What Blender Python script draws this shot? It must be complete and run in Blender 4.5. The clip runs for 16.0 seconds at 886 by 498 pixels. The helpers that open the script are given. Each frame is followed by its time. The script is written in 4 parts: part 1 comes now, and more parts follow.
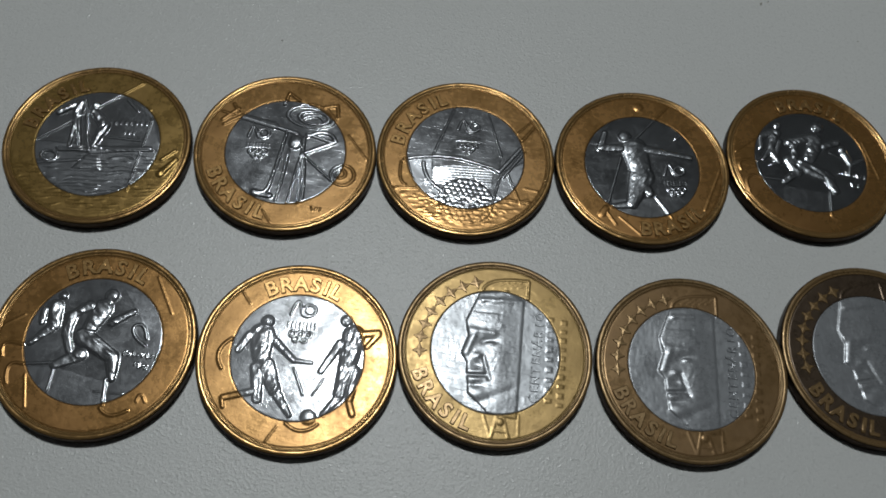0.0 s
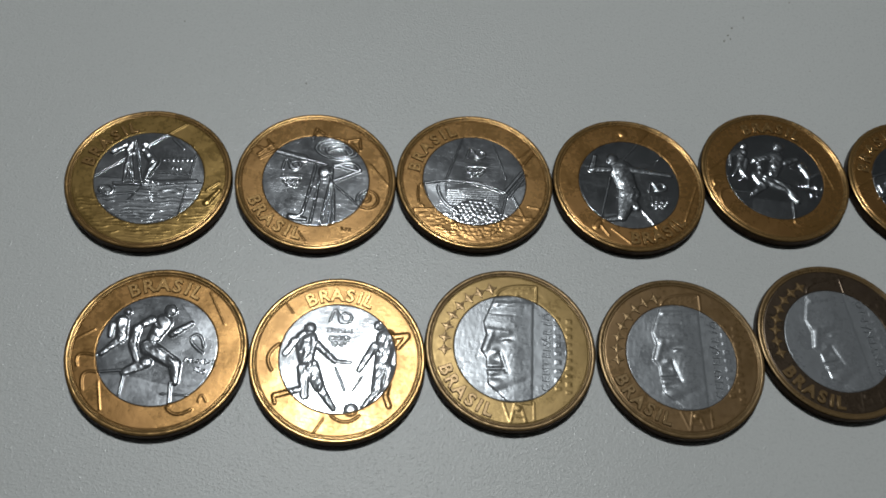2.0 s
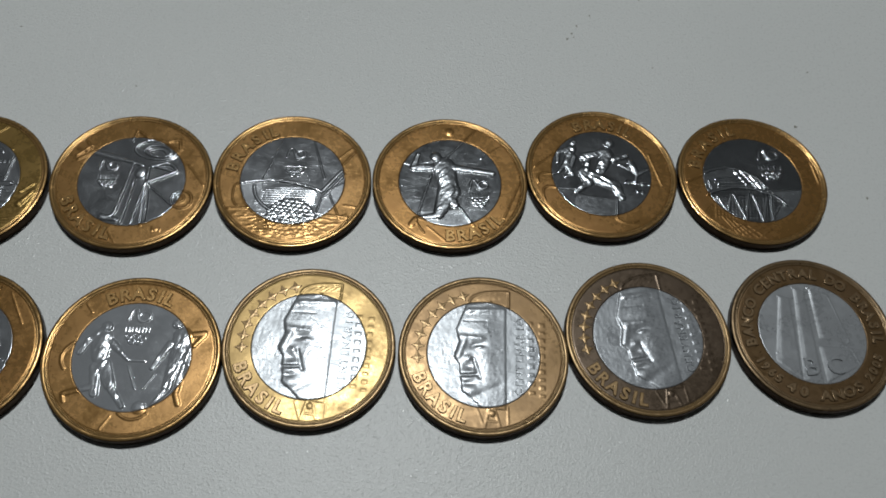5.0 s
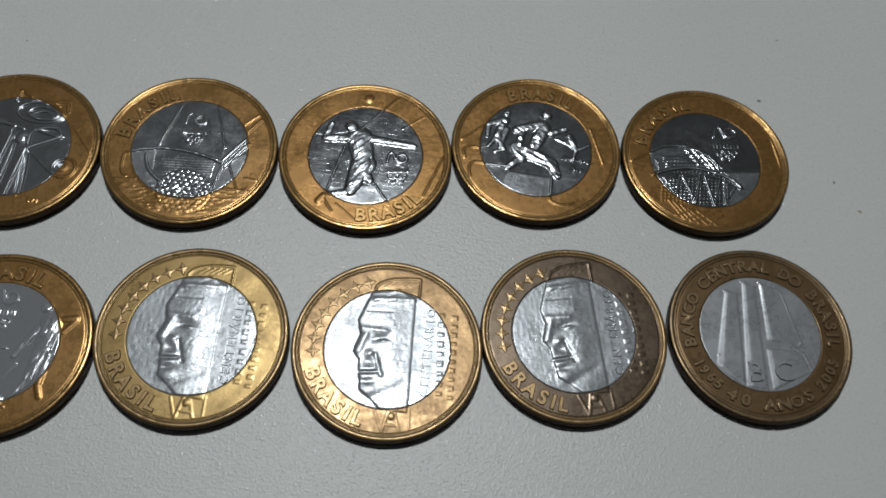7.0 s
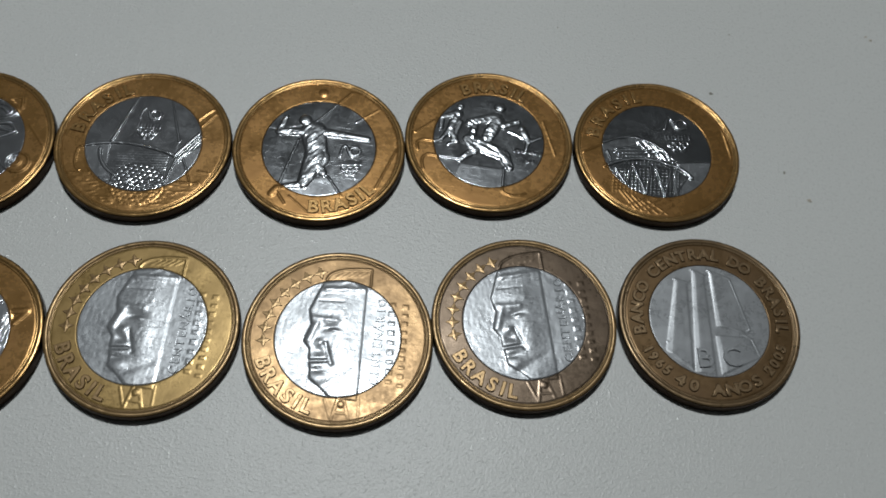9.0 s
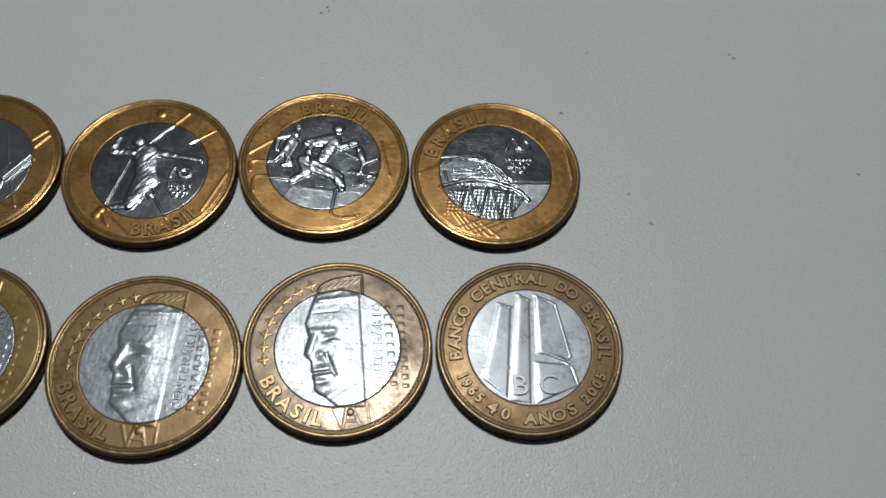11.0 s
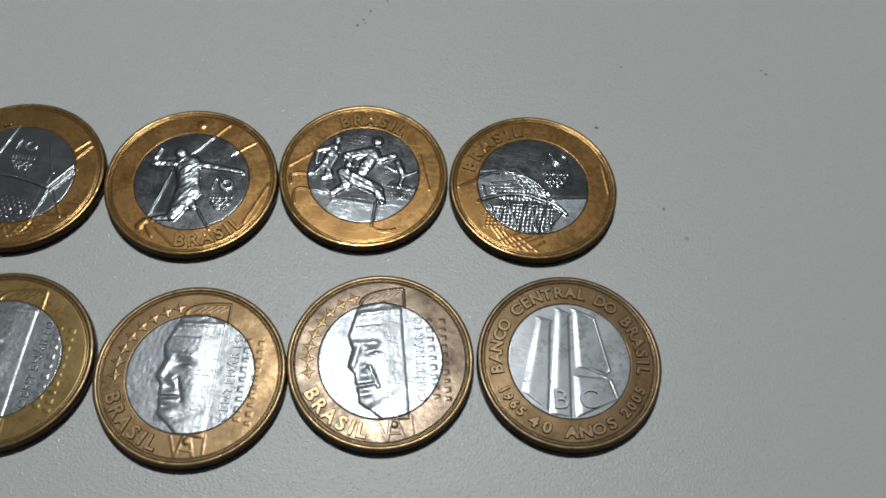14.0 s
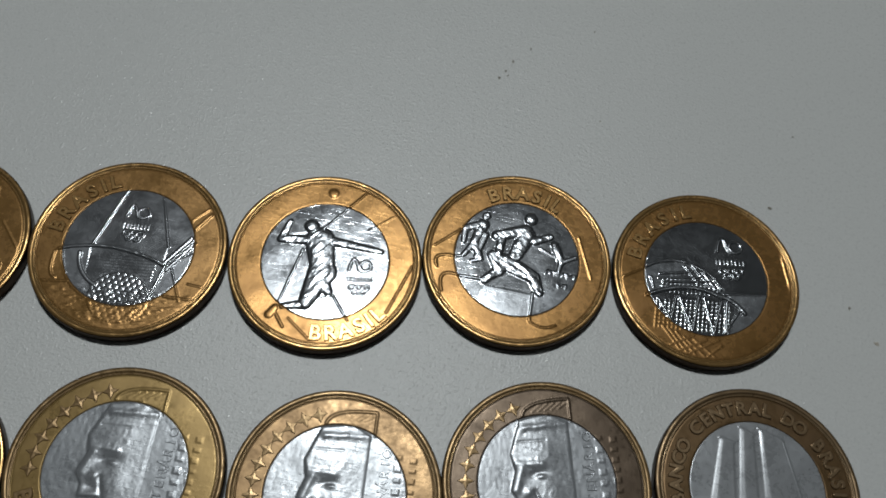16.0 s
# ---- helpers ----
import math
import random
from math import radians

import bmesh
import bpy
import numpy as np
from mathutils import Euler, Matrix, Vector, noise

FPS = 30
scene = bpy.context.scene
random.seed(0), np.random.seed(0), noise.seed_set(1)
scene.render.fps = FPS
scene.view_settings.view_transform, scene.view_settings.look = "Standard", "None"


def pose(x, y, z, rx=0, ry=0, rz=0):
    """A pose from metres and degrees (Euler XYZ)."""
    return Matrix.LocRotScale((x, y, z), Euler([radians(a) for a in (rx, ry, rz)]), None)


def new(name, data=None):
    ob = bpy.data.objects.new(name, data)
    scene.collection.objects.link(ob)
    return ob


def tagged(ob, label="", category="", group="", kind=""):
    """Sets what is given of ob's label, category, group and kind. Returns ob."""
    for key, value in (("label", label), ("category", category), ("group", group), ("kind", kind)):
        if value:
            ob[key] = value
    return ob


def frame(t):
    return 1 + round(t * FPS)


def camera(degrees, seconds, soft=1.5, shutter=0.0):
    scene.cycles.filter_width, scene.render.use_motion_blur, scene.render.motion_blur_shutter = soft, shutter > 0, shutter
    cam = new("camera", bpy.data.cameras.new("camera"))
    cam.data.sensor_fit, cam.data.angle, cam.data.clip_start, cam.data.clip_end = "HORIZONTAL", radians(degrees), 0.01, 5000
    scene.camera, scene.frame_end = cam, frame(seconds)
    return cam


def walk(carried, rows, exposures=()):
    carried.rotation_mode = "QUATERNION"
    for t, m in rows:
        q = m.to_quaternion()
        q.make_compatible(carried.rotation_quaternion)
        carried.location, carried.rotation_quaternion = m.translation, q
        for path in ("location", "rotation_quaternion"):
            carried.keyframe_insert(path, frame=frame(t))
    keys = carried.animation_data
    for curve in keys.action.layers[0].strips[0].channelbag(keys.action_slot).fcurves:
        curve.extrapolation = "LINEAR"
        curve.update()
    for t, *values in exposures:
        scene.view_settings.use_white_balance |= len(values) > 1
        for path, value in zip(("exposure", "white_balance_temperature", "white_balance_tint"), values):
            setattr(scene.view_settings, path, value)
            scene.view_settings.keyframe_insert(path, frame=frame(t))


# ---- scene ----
cam = camera(51.08, 16.0, soft=1.85)
MM = 0.00098  # one unit of the plan; it makes the coins 27 mm across
# seconds, eye in plan units, then yaw, pitch and roll in degrees
ROWS = [
    (0.0, 0.00, 0.00, 124.07, -0.01, -64.08, 10.07),
    (0.5, -10.72, 0.51, 120.60, -2.05, -63.57, 12.02),
    (1.0, -18.28, -5.21, 130.80, -0.76, -62.76, 10.77),
    (1.5, -10.37, -8.99, 134.82, -2.49, -62.09, 10.98),
    (2.0, -7.17, -13.49, 137.90, -3.20, -61.20, 11.02),
    (2.5, -6.87, -17.48, 139.99, -2.60, -60.76, 10.36),
    (3.0, -3.07, -18.95, 142.89, -1.55, -60.59, 9.37),
    (3.5, 11.61, -18.01, 143.15, -1.04, -60.31, 8.07),
    (4.0, 15.06, -18.21, 142.16, -1.11, -60.24, 8.73),
    (4.5, 17.00, -14.89, 142.97, -0.37, -60.28, 8.50),
    (5.0, 29.11, -11.45, 139.15, 0.24, -60.60, 7.55),
    (5.2, 37.79, -10.96, 136.22, 0.79, -60.80, 6.79),
    (7.3, 45.86, 0.95, 126.92, 1.97, -62.71, 7.44),
    (7.5, 46.72, 0.62, 127.65, 2.39, -62.32, 6.84),
    (8.0, 50.03, 0.22, 127.61, 2.33, -61.97, 6.47),
    (8.5, 50.74, -1.54, 126.55, 1.73, -61.85, 7.06),
    (9.0, 51.69, -2.36, 126.54, 0.93, -61.71, 7.81),
    (9.5, 69.01, 0.01, 123.16, 1.65, -61.84, 6.82),
    (10.0, 79.37, 1.26, 126.98, 3.34, -61.77, 5.55),
    (10.2, 82.34, 2.71, 126.43, 4.30, -61.64, 4.77),
    (12.3, 80.63, 5.64, 128.05, 4.69, -61.08, 4.75),
    (12.5, 79.49, 4.78, 127.97, 4.28, -61.10, 5.14),
    (13.0, 79.11, 3.67, 128.29, 4.18, -61.36, 5.33),
    (13.5, 79.02, 4.96, 129.24, 4.19, -61.23, 5.46),
    (14.0, 74.96, 5.43, 129.59, 3.89, -61.49, 5.89),
    (14.5, 66.87, 8.52, 128.96, 1.70, -61.78, 8.40),
    (15.0, 61.32, 20.15, 124.76, 1.77, -62.97, 8.31),
    (15.5, 55.25, 24.14, 123.25, 3.33, -63.06, 7.79),
    (16.0, 47.27, 25.64, 122.10, 2.66, -63.66, 9.07),
]


def eye_pose(x, y, z, yaw, pitch, roll):
    """The camera at an eye in millimetres, turned left by yaw, up by pitch and rolled."""
    return pose(x * MM, y * MM, z * MM, 0, 0, yaw) @ pose(0, 0, 0, 90 + pitch) @ pose(0, 0, 0, 0, 0, roll)


walk(cam, [(t, eye_pose(*row)) for t, *row in ROWS], exposures=[(0.0, -0.36), (0.5, -0.38), (1.0, -0.38), (1.5, -0.34), (2.5, 0.0), (3.0, 0.1), (3.5, 0.1), (4.0, 0.28), (4.5, 0.1), (5.0, 0.07), (7.5, -0.02), (8.5, 0.0), (10.0, 0.07), (14.0, 0.02), (14.5, -0.12), (15.0, -0.27), (16.0, -0.25)])

# ---- light: one round ceiling lamp and an added glow dish in a closed, pale room ----
world = bpy.data.worlds.new("room_dark")
world.use_nodes = True
world.node_tree.nodes["Background"].inputs[0].default_value = (0.02, 0.02, 0.022, 1)
world.node_tree.nodes["Background"].inputs[1].default_value = 0.2
scene.world = world

lamp = bpy.data.lights.new("ceiling_lamp_light", "AREA")
lamp.shape, lamp.size, lamp.energy, lamp.color = "DISK", 0.13, 9.8, (0.945, 0.995, 1.0)
LAMP_AT = (-0.08, 0.525, 1.5)
DISH = 0.24
lamp_ob = new("ceiling_lamp_light", lamp)
lamp_ob.matrix_world = pose(*LAMP_AT)


# ---- materials ----
def material(name):
    """A node material with its tree and its main shader."""
    m = bpy.data.materials.new(name)
    m.use_nodes = True
    nt = m.node_tree
    return m, nt, nt.nodes["Principled BSDF"]


def node(nt, kind, links=(), **values):
    n = nt.nodes.new(kind)
    for key, value in values.items():
        n.inputs[key].default_value = value
    for key, source in links:
        nt.links.new(source, n.inputs[key])
    return n


def ramp(nt, source, low, high, a, b):
    n = nt.nodes.new("ShaderNodeMapRange")
    nt.links.new(source, n.inputs["Value"])
    for key, value in zip(("From Min", "From Max", "To Min", "To Max"), (low, high, a, b)):
        n.inputs[key].default_value = value
    return n.outputs[0]


def blend(nt, factor, a, b):
    n = nt.nodes.new("ShaderNodeMix")
    n.data_type = "RGBA"
    for socket, value in ((n.inputs[0], factor), (n.inputs[6], a), (n.inputs[7], b)):
        if isinstance(value, (tuple, float)):
            socket.default_value = (*value, 1) if isinstance(value, tuple) else value
        else:
            nt.links.new(value, socket)
    return n.outputs[2]


def metal(name, colour, tarnish, rough, wear, scratch=0.1, seed=0.0, haze=1.3, pure=1.0, frost=0.0, dents=0.5, grit=0.2):
    """Struck coin metal: blotchy tarnish, fine random scratches and handling wear."""
    m, nt, bsdf = material(name)
    where = nt.nodes.new("ShaderNodeTexCoord").outputs["Object"]
    shifted = node(nt, "ShaderNodeMapping", [("Vector", where)], Location=(seed, seed * 0.7, 0)).outputs[0]
    big = node(nt, "ShaderNodeTexNoise", [("Vector", shifted)], Scale=190.0, Detail=5.0, Roughness=0.6).outputs[0]
    fine = node(nt, "ShaderNodeTexNoise", [("Vector", shifted)], Scale=1400.0, Detail=4.0, Roughness=0.65).outputs[0]
    # scratches: thin stretched noise in two directions
    lines = []
    for turn in (0.5, -1.1, 2.2):
        turned = node(nt, "ShaderNodeMapping", [("Vector", shifted)], Rotation=(0, 0, turn), Scale=(260, 5200, 1)).outputs[0]
        lines.append(node(nt, "ShaderNodeTexNoise", [("Vector", turned)], Scale=1.0, Detail=2.0).outputs[0])
    both = nt.nodes.new("ShaderNodeMath")
    both.operation = "ADD"
    nt.links.new(lines[0], both.inputs[0])
    nt.links.new(lines[1], both.inputs[1])
    three = nt.nodes.new("ShaderNodeMath")
    three.operation = "ADD"
    nt.links.new(both.outputs[0], three.inputs[0])
    nt.links.new(lines[2], three.inputs[1])
    scratches = ramp(nt, three.outputs[0], 1.62, 1.9, 0.0, 1.0)
    colour_node = blend(nt, ramp(nt, big, 0.38, 0.68, 0.0, wear), colour, tarnish)
    spotted = blend(nt, ramp(nt, fine, 0.66, 0.8, 0.0, wear * 0.6), colour_node, tuple(c * 0.55 for c in tarnish))
    nt.links.new(spotted, bsdf.inputs["Base Color"])
    bsdf.inputs["Metallic"].default_value = pure
    gloss = ramp(nt, big, 0.36, 0.66, rough * 0.85, rough * haze)
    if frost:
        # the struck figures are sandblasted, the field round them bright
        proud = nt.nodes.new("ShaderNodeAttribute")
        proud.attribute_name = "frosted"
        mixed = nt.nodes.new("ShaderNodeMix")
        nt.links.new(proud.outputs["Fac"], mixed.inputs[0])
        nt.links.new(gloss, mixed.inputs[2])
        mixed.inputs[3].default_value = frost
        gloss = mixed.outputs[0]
    mottle = nt.nodes.new("ShaderNodeMath")
    mottle.operation = "ADD"
    nt.links.new(gloss, mottle.inputs[0])
    nt.links.new(ramp(nt, fine, 0.35, 0.7, -0.12 * rough, 0.22 * rough), mottle.inputs[1])
    gloss = mottle.outputs[0]
    nt.links.new(gloss, bsdf.inputs["Roughness"])
    bump = node(nt, "ShaderNodeBump", [("Height", scratches)], Strength=scratch, Distance=0.00003)
    bump2 = node(nt, "ShaderNodeBump", [("Height", fine), ("Normal", bump.outputs[0])], Strength=grit, Distance=0.00003)
    bump3 = node(nt, "ShaderNodeBump", [("Height", big), ("Normal", bump2.outputs[0])], Strength=dents, Distance=0.00008)
    nt.links.new(bump3.outputs[0], bsdf.inputs["Normal"])
    return m


def laminate():
    """Off-white laminate with a fine pebbled relief and a soft sheen."""
    m, nt, bsdf = material("white_laminate")
    where = nt.nodes.new("ShaderNodeTexCoord").outputs["Object"]
    pebbles = node(nt, "ShaderNodeTexNoise", [("Vector", where)], Scale=2500.0, Detail=3.0, Roughness=0.55).outputs[0]
    coarse = node(nt, "ShaderNodeTexNoise", [("Vector", where)], Scale=800.0, Detail=2.0).outputs[0]
    stains = node(nt, "ShaderNodeTexNoise", [("Vector", where)], Scale=14.0, Detail=4.0).outputs[0]
    # speck pattern shared by the sparkle colour, the gloss and the grit
    dust = node(nt, "ShaderNodeTexNoise", [("Vector", where)], Scale=1900.0, Detail=1.0).outputs[0]
    base = blend(nt, ramp(nt, stains, 0.35, 0.7, 0.0, 1.0), (0.79, 0.8, 0.785), (0.825, 0.835, 0.82))
    grain = blend(nt, ramp(nt, pebbles, 0.35, 0.7, 0.0, 0.35), base, tuple(c * 0.8 for c in (0.825, 0.835, 0.82)))
    # glints off the pebbles put into the colour as paler flecks
    sparkle = blend(nt, ramp(nt, dust, 0.72, 0.8, 0.0, 0.6), grain, (0.9, 0.9, 0.89))
    nt.links.new(sparkle, bsdf.inputs["Base Color"])
    nt.links.new(ramp(nt, dust, 0.58, 0.66, 0.36, 0.2), bsdf.inputs["Roughness"])
    bsdf.inputs["Specular IOR Level"].default_value = 0.5
    bump = node(nt, "ShaderNodeBump", [("Height", pebbles)], Strength=0.58, Distance=0.00012)
    bump2 = node(nt, "ShaderNodeBump", [("Height", coarse), ("Normal", bump.outputs[0])], Strength=0.14, Distance=0.00012)
    grit = node(nt, "ShaderNodeBump", [("Height", ramp(nt, dust, 0.58, 0.72, 0.0, 1.0)), ("Normal", bump2.outputs[0])], Strength=0.3, Distance=0.00008)
    nt.links.new(grit.outputs[0], bsdf.inputs["Normal"])
    return m


def paint(name, a, b, rough, scale=3.0):
    m, nt, bsdf = material(name)
    where = nt.nodes.new("ShaderNodeTexCoord").outputs["Object"]
    cloud = node(nt, "ShaderNodeTexNoise", [("Vector", where)], Scale=scale, Detail=5.0).outputs[0]
    nt.links.new(blend(nt, ramp(nt, cloud, 0.3, 0.7, 0.0, 1.0), a, b), bsdf.inputs["Base Color"])
    bsdf.inputs["Roughness"].default_value = rough
    bump = node(nt, "ShaderNodeBump", [("Height", cloud)], Strength=0.1, Distance=0.001)
    nt.links.new(bump.outputs[0], bsdf.inputs["Normal"])
    return m


MAT_TABLE = laminate()
MAT_WALL = paint("wall_paint", (0.2, 0.2, 0.196), (0.23, 0.23, 0.226), 0.8)
MAT_CEILING = paint("ceiling_paint", (0.34, 0.34, 0.335), (0.37, 0.37, 0.365), 0.9)
MAT_FLOOR = paint("floor_tile", (0.3, 0.3, 0.29), (0.34, 0.34, 0.33), 0.4)
MAT_LEG = paint("grey_steel_paint", (0.3, 0.3, 0.3), (0.34, 0.34, 0.34), 0.4, 30)
MAT_HOUSING = paint("white_plastic", (0.75, 0.75, 0.74), (0.8, 0.8, 0.78), 0.5, 20)
# emissive stand-in for the lit ceiling close to the lamp
MAT_GLOW = paint("ceiling_glow", (0.8, 0.8, 0.79), (0.82, 0.82, 0.81), 0.4, 20)
glow = MAT_GLOW.node_tree.nodes["Principled BSDF"].inputs
glow["Emission Color"].default_value, glow["Emission Strength"].default_value = (0.96, 1.0, 0.985, 1), 0.5
MAT_SPECK = paint("dark_dust", (0.3, 0.28, 0.24), (0.42, 0.4, 0.35), 0.9, 3000)
MAT_CRUMB = paint("brown_crumb", (0.55, 0.5, 0.43), (0.68, 0.63, 0.55), 0.9, 3000)


# ---- setting ----
def part(name, bm, mat, parent=None, label=""):
    """Links a bmesh as one mesh object under a thing or a part."""
    me = bpy.data.meshes.new(name)
    bm.to_mesh(me)
    bm.free()
    return mesh_part(name, me, mat, parent, label)


def mesh_part(name, me, mat, parent=None, label=""):
    if mat and not me.materials:
        me.materials.append(mat)
    ob = new(name, me)
    ob.parent = parent
    return tagged(ob, label)


def box(lo, hi, bevel=0.0, segments=2):
    bm = bmesh.new()
    bmesh.ops.create_cube(bm, size=1)
    for v in bm.verts:
        v.co = [(a + b) / 2 + c * (b - a) for a, b, c in zip(lo, hi, v.co)]
    if bevel:
        bmesh.ops.bevel(bm, geom=bm.edges[:], offset=bevel, segments=segments, affect="EDGES", profile=0.5)
    return bm


X0, X1, Y0, Y1, Z0, Z1 = -1.6, 1.7, -1.5, 1.9, -0.75, 1.62
T = 0.1
tagged(part("floor", box((X0 - T, Y0 - T, Z0 - T), (X1 + T, Y1 + T, Z0)), MAT_FLOOR), "plain dull grey floor of the room", "floor", kind="structure")
tagged(part("ceiling", box((X0 - T, Y0 - T, Z1), (X1 + T, Y1 + T, Z1 + T)), MAT_CEILING), "plain matt painted ceiling of the room", "ceiling", kind="structure")
for name, lo, hi in (
    ("wall_north", (X0, Y1, Z0), (X1, Y1 + T, Z1)),
    ("wall_south", (X0, Y0 - T, Z0), (X1, Y0, Z1)),
    ("wall_west", (X0 - T, Y0 - T, Z0), (X0, Y1 + T, Z1)),
    ("wall_east", (X1, Y0 - T, Z0), (X1 + T, Y1 + T, Z1)),
):
    tagged(part(name, box(lo, hi), MAT_WALL), "plain painted wall closing the room", "wall", kind="structure")

table = tagged(new("table"), "white laminate table with a finely pebbled top", "table")
table.matrix_world = pose(0.05, 0.2, Z0)
part("tabletop", box((-0.65, -0.45, 0.722), (0.65, 0.45, 0.75), 0.003), MAT_TABLE, table)
for sx in (-0.58, 0.58):
    for sy in (-0.38, 0.38):
        part("leg", box((sx - 0.02, sy - 0.02, 0), (sx + 0.02, sy + 0.02, 0.722), 0.003), MAT_LEG, table, "grey painted steel leg")

fixture = tagged(new("ceiling_lamp"), "round white ceiling lamp, switched on", "ceiling lamp")
fixture.matrix_world = pose(LAMP_AT[0], LAMP_AT[1], LAMP_AT[2])
bm = bmesh.new()
bmesh.ops.create_cone(bm, cap_ends=True, segments=48, radius1=0.1, radius2=0.07, depth=Z1 - LAMP_AT[2] - 0.025, matrix=pose(0, 0, (Z1 - LAMP_AT[2]) / 2 + 0.0125))
part("housing", bm, MAT_HOUSING, fixture)
# unseen glowing dish, added so the coins mirror a glow round the lamp
bm = bmesh.new()
rings = []
for k in range(7):
    r = 0.004 + (DISH - 0.004) * k / 6
    rings.append([bm.verts.new((r * math.cos(a), r * math.sin(a), 0.006 + 0.05 * (k / 6) ** 2)) for a in np.linspace(0, 2 * math.pi, 48, endpoint=False)])
for lower, upper in zip(rings, rings[1:]):
    for k in range(48):
        bm.faces.new((lower[k], upper[k], upper[k - 1], lower[k - 1]))
for f in bm.faces:
    f.smooth = True
dish = part("glow_dish", bm, MAT_GLOW, fixture, "unseen glowing dish added for a glow round the lamp")
solid = dish.modifiers.new("thickness", "SOLIDIFY")
solid.thickness = 0.004


# ---- coins ----
R_CORE = 9.13
Z_FIELD = 1.74


def lumps(x, y, size, seed):
    """Smooth random unevenness between -1 and 1 with lumps of that size."""
    table = np.random.RandomState(seed).uniform(-1, 1, (64, 64))
    u, v = x / size + 100, y / size + 100
    i, j = np.floor(u).astype(int), np.floor(v).astype(int)
    a, c = u - i, v - j
    a, c = a * a * (3 - 2 * a), c * c * (3 - 2 * c)
    at = lambda p, q: table[p % 64, q % 64]
    return (at(i, j) * (1 - a) + at(i + 1, j) * a) * (1 - c) + (at(i, j + 1) * (1 - a) + at(i + 1, j + 1) * a) * c


class Field:
    """Relief heights, in millimetres, over points of a coin's face."""

    def __init__(self, x, y):
        self.x, self.y, self.h, self.matt = x, y, np.zeros_like(x), np.zeros_like(x)

    def raise_to(self, h):
        self.h = np.maximum(self.h, h)

    def limb(self, x0, y0, x1, y1, r0, r1, high):
        dx, dy = x1 - x0, y1 - y0
        t = np.clip(((self.x - x0) * dx + (self.y - y0) * dy) / (dx * dx + dy * dy + 1e-9), 0, 1)
        d = np.hypot(self.x - x0 - t * dx, self.y - y0 - t * dy)
        r = r0 + t * (r1 - r0)
        self.raise_to(high * np.clip(1 - (d / r) ** 3, 0, 1))

    def line(self, x0, y0, x1, y1, wide, high):
        self.limb(x0, y0, x1, y1, wide, wide, high)

    def dome(self, x, y, r, high):
        self.limb(x, y, x + 1e-3, y, r, r, high)

    def bow(self, x0, y0, x1, y1, x2, y2, wide, high):
        """A curved ridge through three points."""
        qx, qy = 2 * x1 - (x0 + x2) / 2, 2 * y1 - (y0 + y2) / 2
        last = None
        for s in np.linspace(0, 1, 9):
            p = [(1 - s) ** 2 * a + 2 * s * (1 - s) * b + s * s * c for a, b, c in ((x0, qx, x2), (y0, qy, y2))]
            if last:
                self.line(*last, *p, wide, high)
            last = p

    def inside(self, corners):
        """How far each point lies inside a closed outline, in millimetres; negative outside."""
        near, odd = np.full_like(self.x, 99.0), np.zeros(self.x.shape, bool)
        for (px, py), (qx, qy) in zip(corners, corners[1:] + corners[:1]):
            dx, dy = qx - px, qy - py
            t = np.clip(((self.x - px) * dx + (self.y - py) * dy) / (dx * dx + dy * dy), 0, 1)
            near = np.minimum(near, np.hypot(self.x - px - t * dx, self.y - py - t * dy))
            if py != qy:
                odd ^= ((py > self.y) != (qy > self.y)) & (self.x < px + (self.y - py) * dx / dy)
        return np.where(odd, near, -near)

    def shape(self, corners, high, edge):
        """A raised outline with rounded sides."""
        d = np.clip(self.inside(corners) / edge, 0, 1)
        self.raise_to(high * np.sqrt(1 - (1 - d) ** 2))

    def swell(self, x, y, rx, ry, turn, high):
        """A soft swelling, or a hollow where high is negative."""
        c, s = math.cos(radians(turn)), math.sin(radians(turn))
        u, v = (c * (self.x - x) + s * (self.y - y)) / rx, (c * (self.y - y) - s * (self.x - x)) / ry
        self.h = self.h + high * np.exp(-(u * u + v * v))

    def ease(self, x0, y0, x1, y1, wide, low):
        """Lets the relief sink towards one side of a line."""
        n = math.hypot(x1 - x0, y1 - y0)
        off = ((self.x - x0) * (y1 - y0) - (self.y - y0) * (x1 - x0)) / n
        self.h = self.h * (low + (1 - low) * np.clip(off / wide, 0, 1))

    def crease(self, x0, y0, x1, y1, wide, high):
        """A soft groove or ridge along a line, laid on what is there."""
        dx, dy = x1 - x0, y1 - y0
        t = np.clip(((self.x - x0) * dx + (self.y - y0) * dy) / (dx * dx + dy * dy), 0, 1)
        d = np.hypot(self.x - x0 - t * dx, self.y - y0 - t * dy)
        self.h = self.h + high * np.exp(-((d / wide) ** 2))

    def facet(self, corners, gx, gy, matt=0.0):
        """A flat part of the field, tilted a little and finished more or less matt."""
        d = np.clip(self.inside(corners) / 0.12, 0, 1) * (np.hypot(self.x, self.y) < R_CORE)
        x, y = sum(c[0] for c in corners) / len(corners), sum(c[1] for c in corners) / len(corners)
        self.h = self.h + d * (gx * (self.x - x) + gy * (self.y - y))
        self.matt = np.maximum(self.matt, d * matt)

    def tower(self, tl, tr, br, bl, high, lit=0.3):
        """A tall block seen on its corner: a narrow face rising from one side, a wide one falling to the other."""
        corners = [tl, tr, br, bl]

        def off(p, q):
            nx, ny = q[1] - p[1], p[0] - q[0]
            return ((self.x - p[0]) * nx + (self.y - p[1]) * ny) / math.hypot(nx, ny)

        a, c = np.maximum(off(bl, tl), 0), np.maximum(-off(br, tr), 0)
        u = a / (a + c + 1e-6)
        rise = np.interp(u, (0, lit * 0.85, lit * 1.15, 1), (0.1, 0.95, 0.95, 0.45))
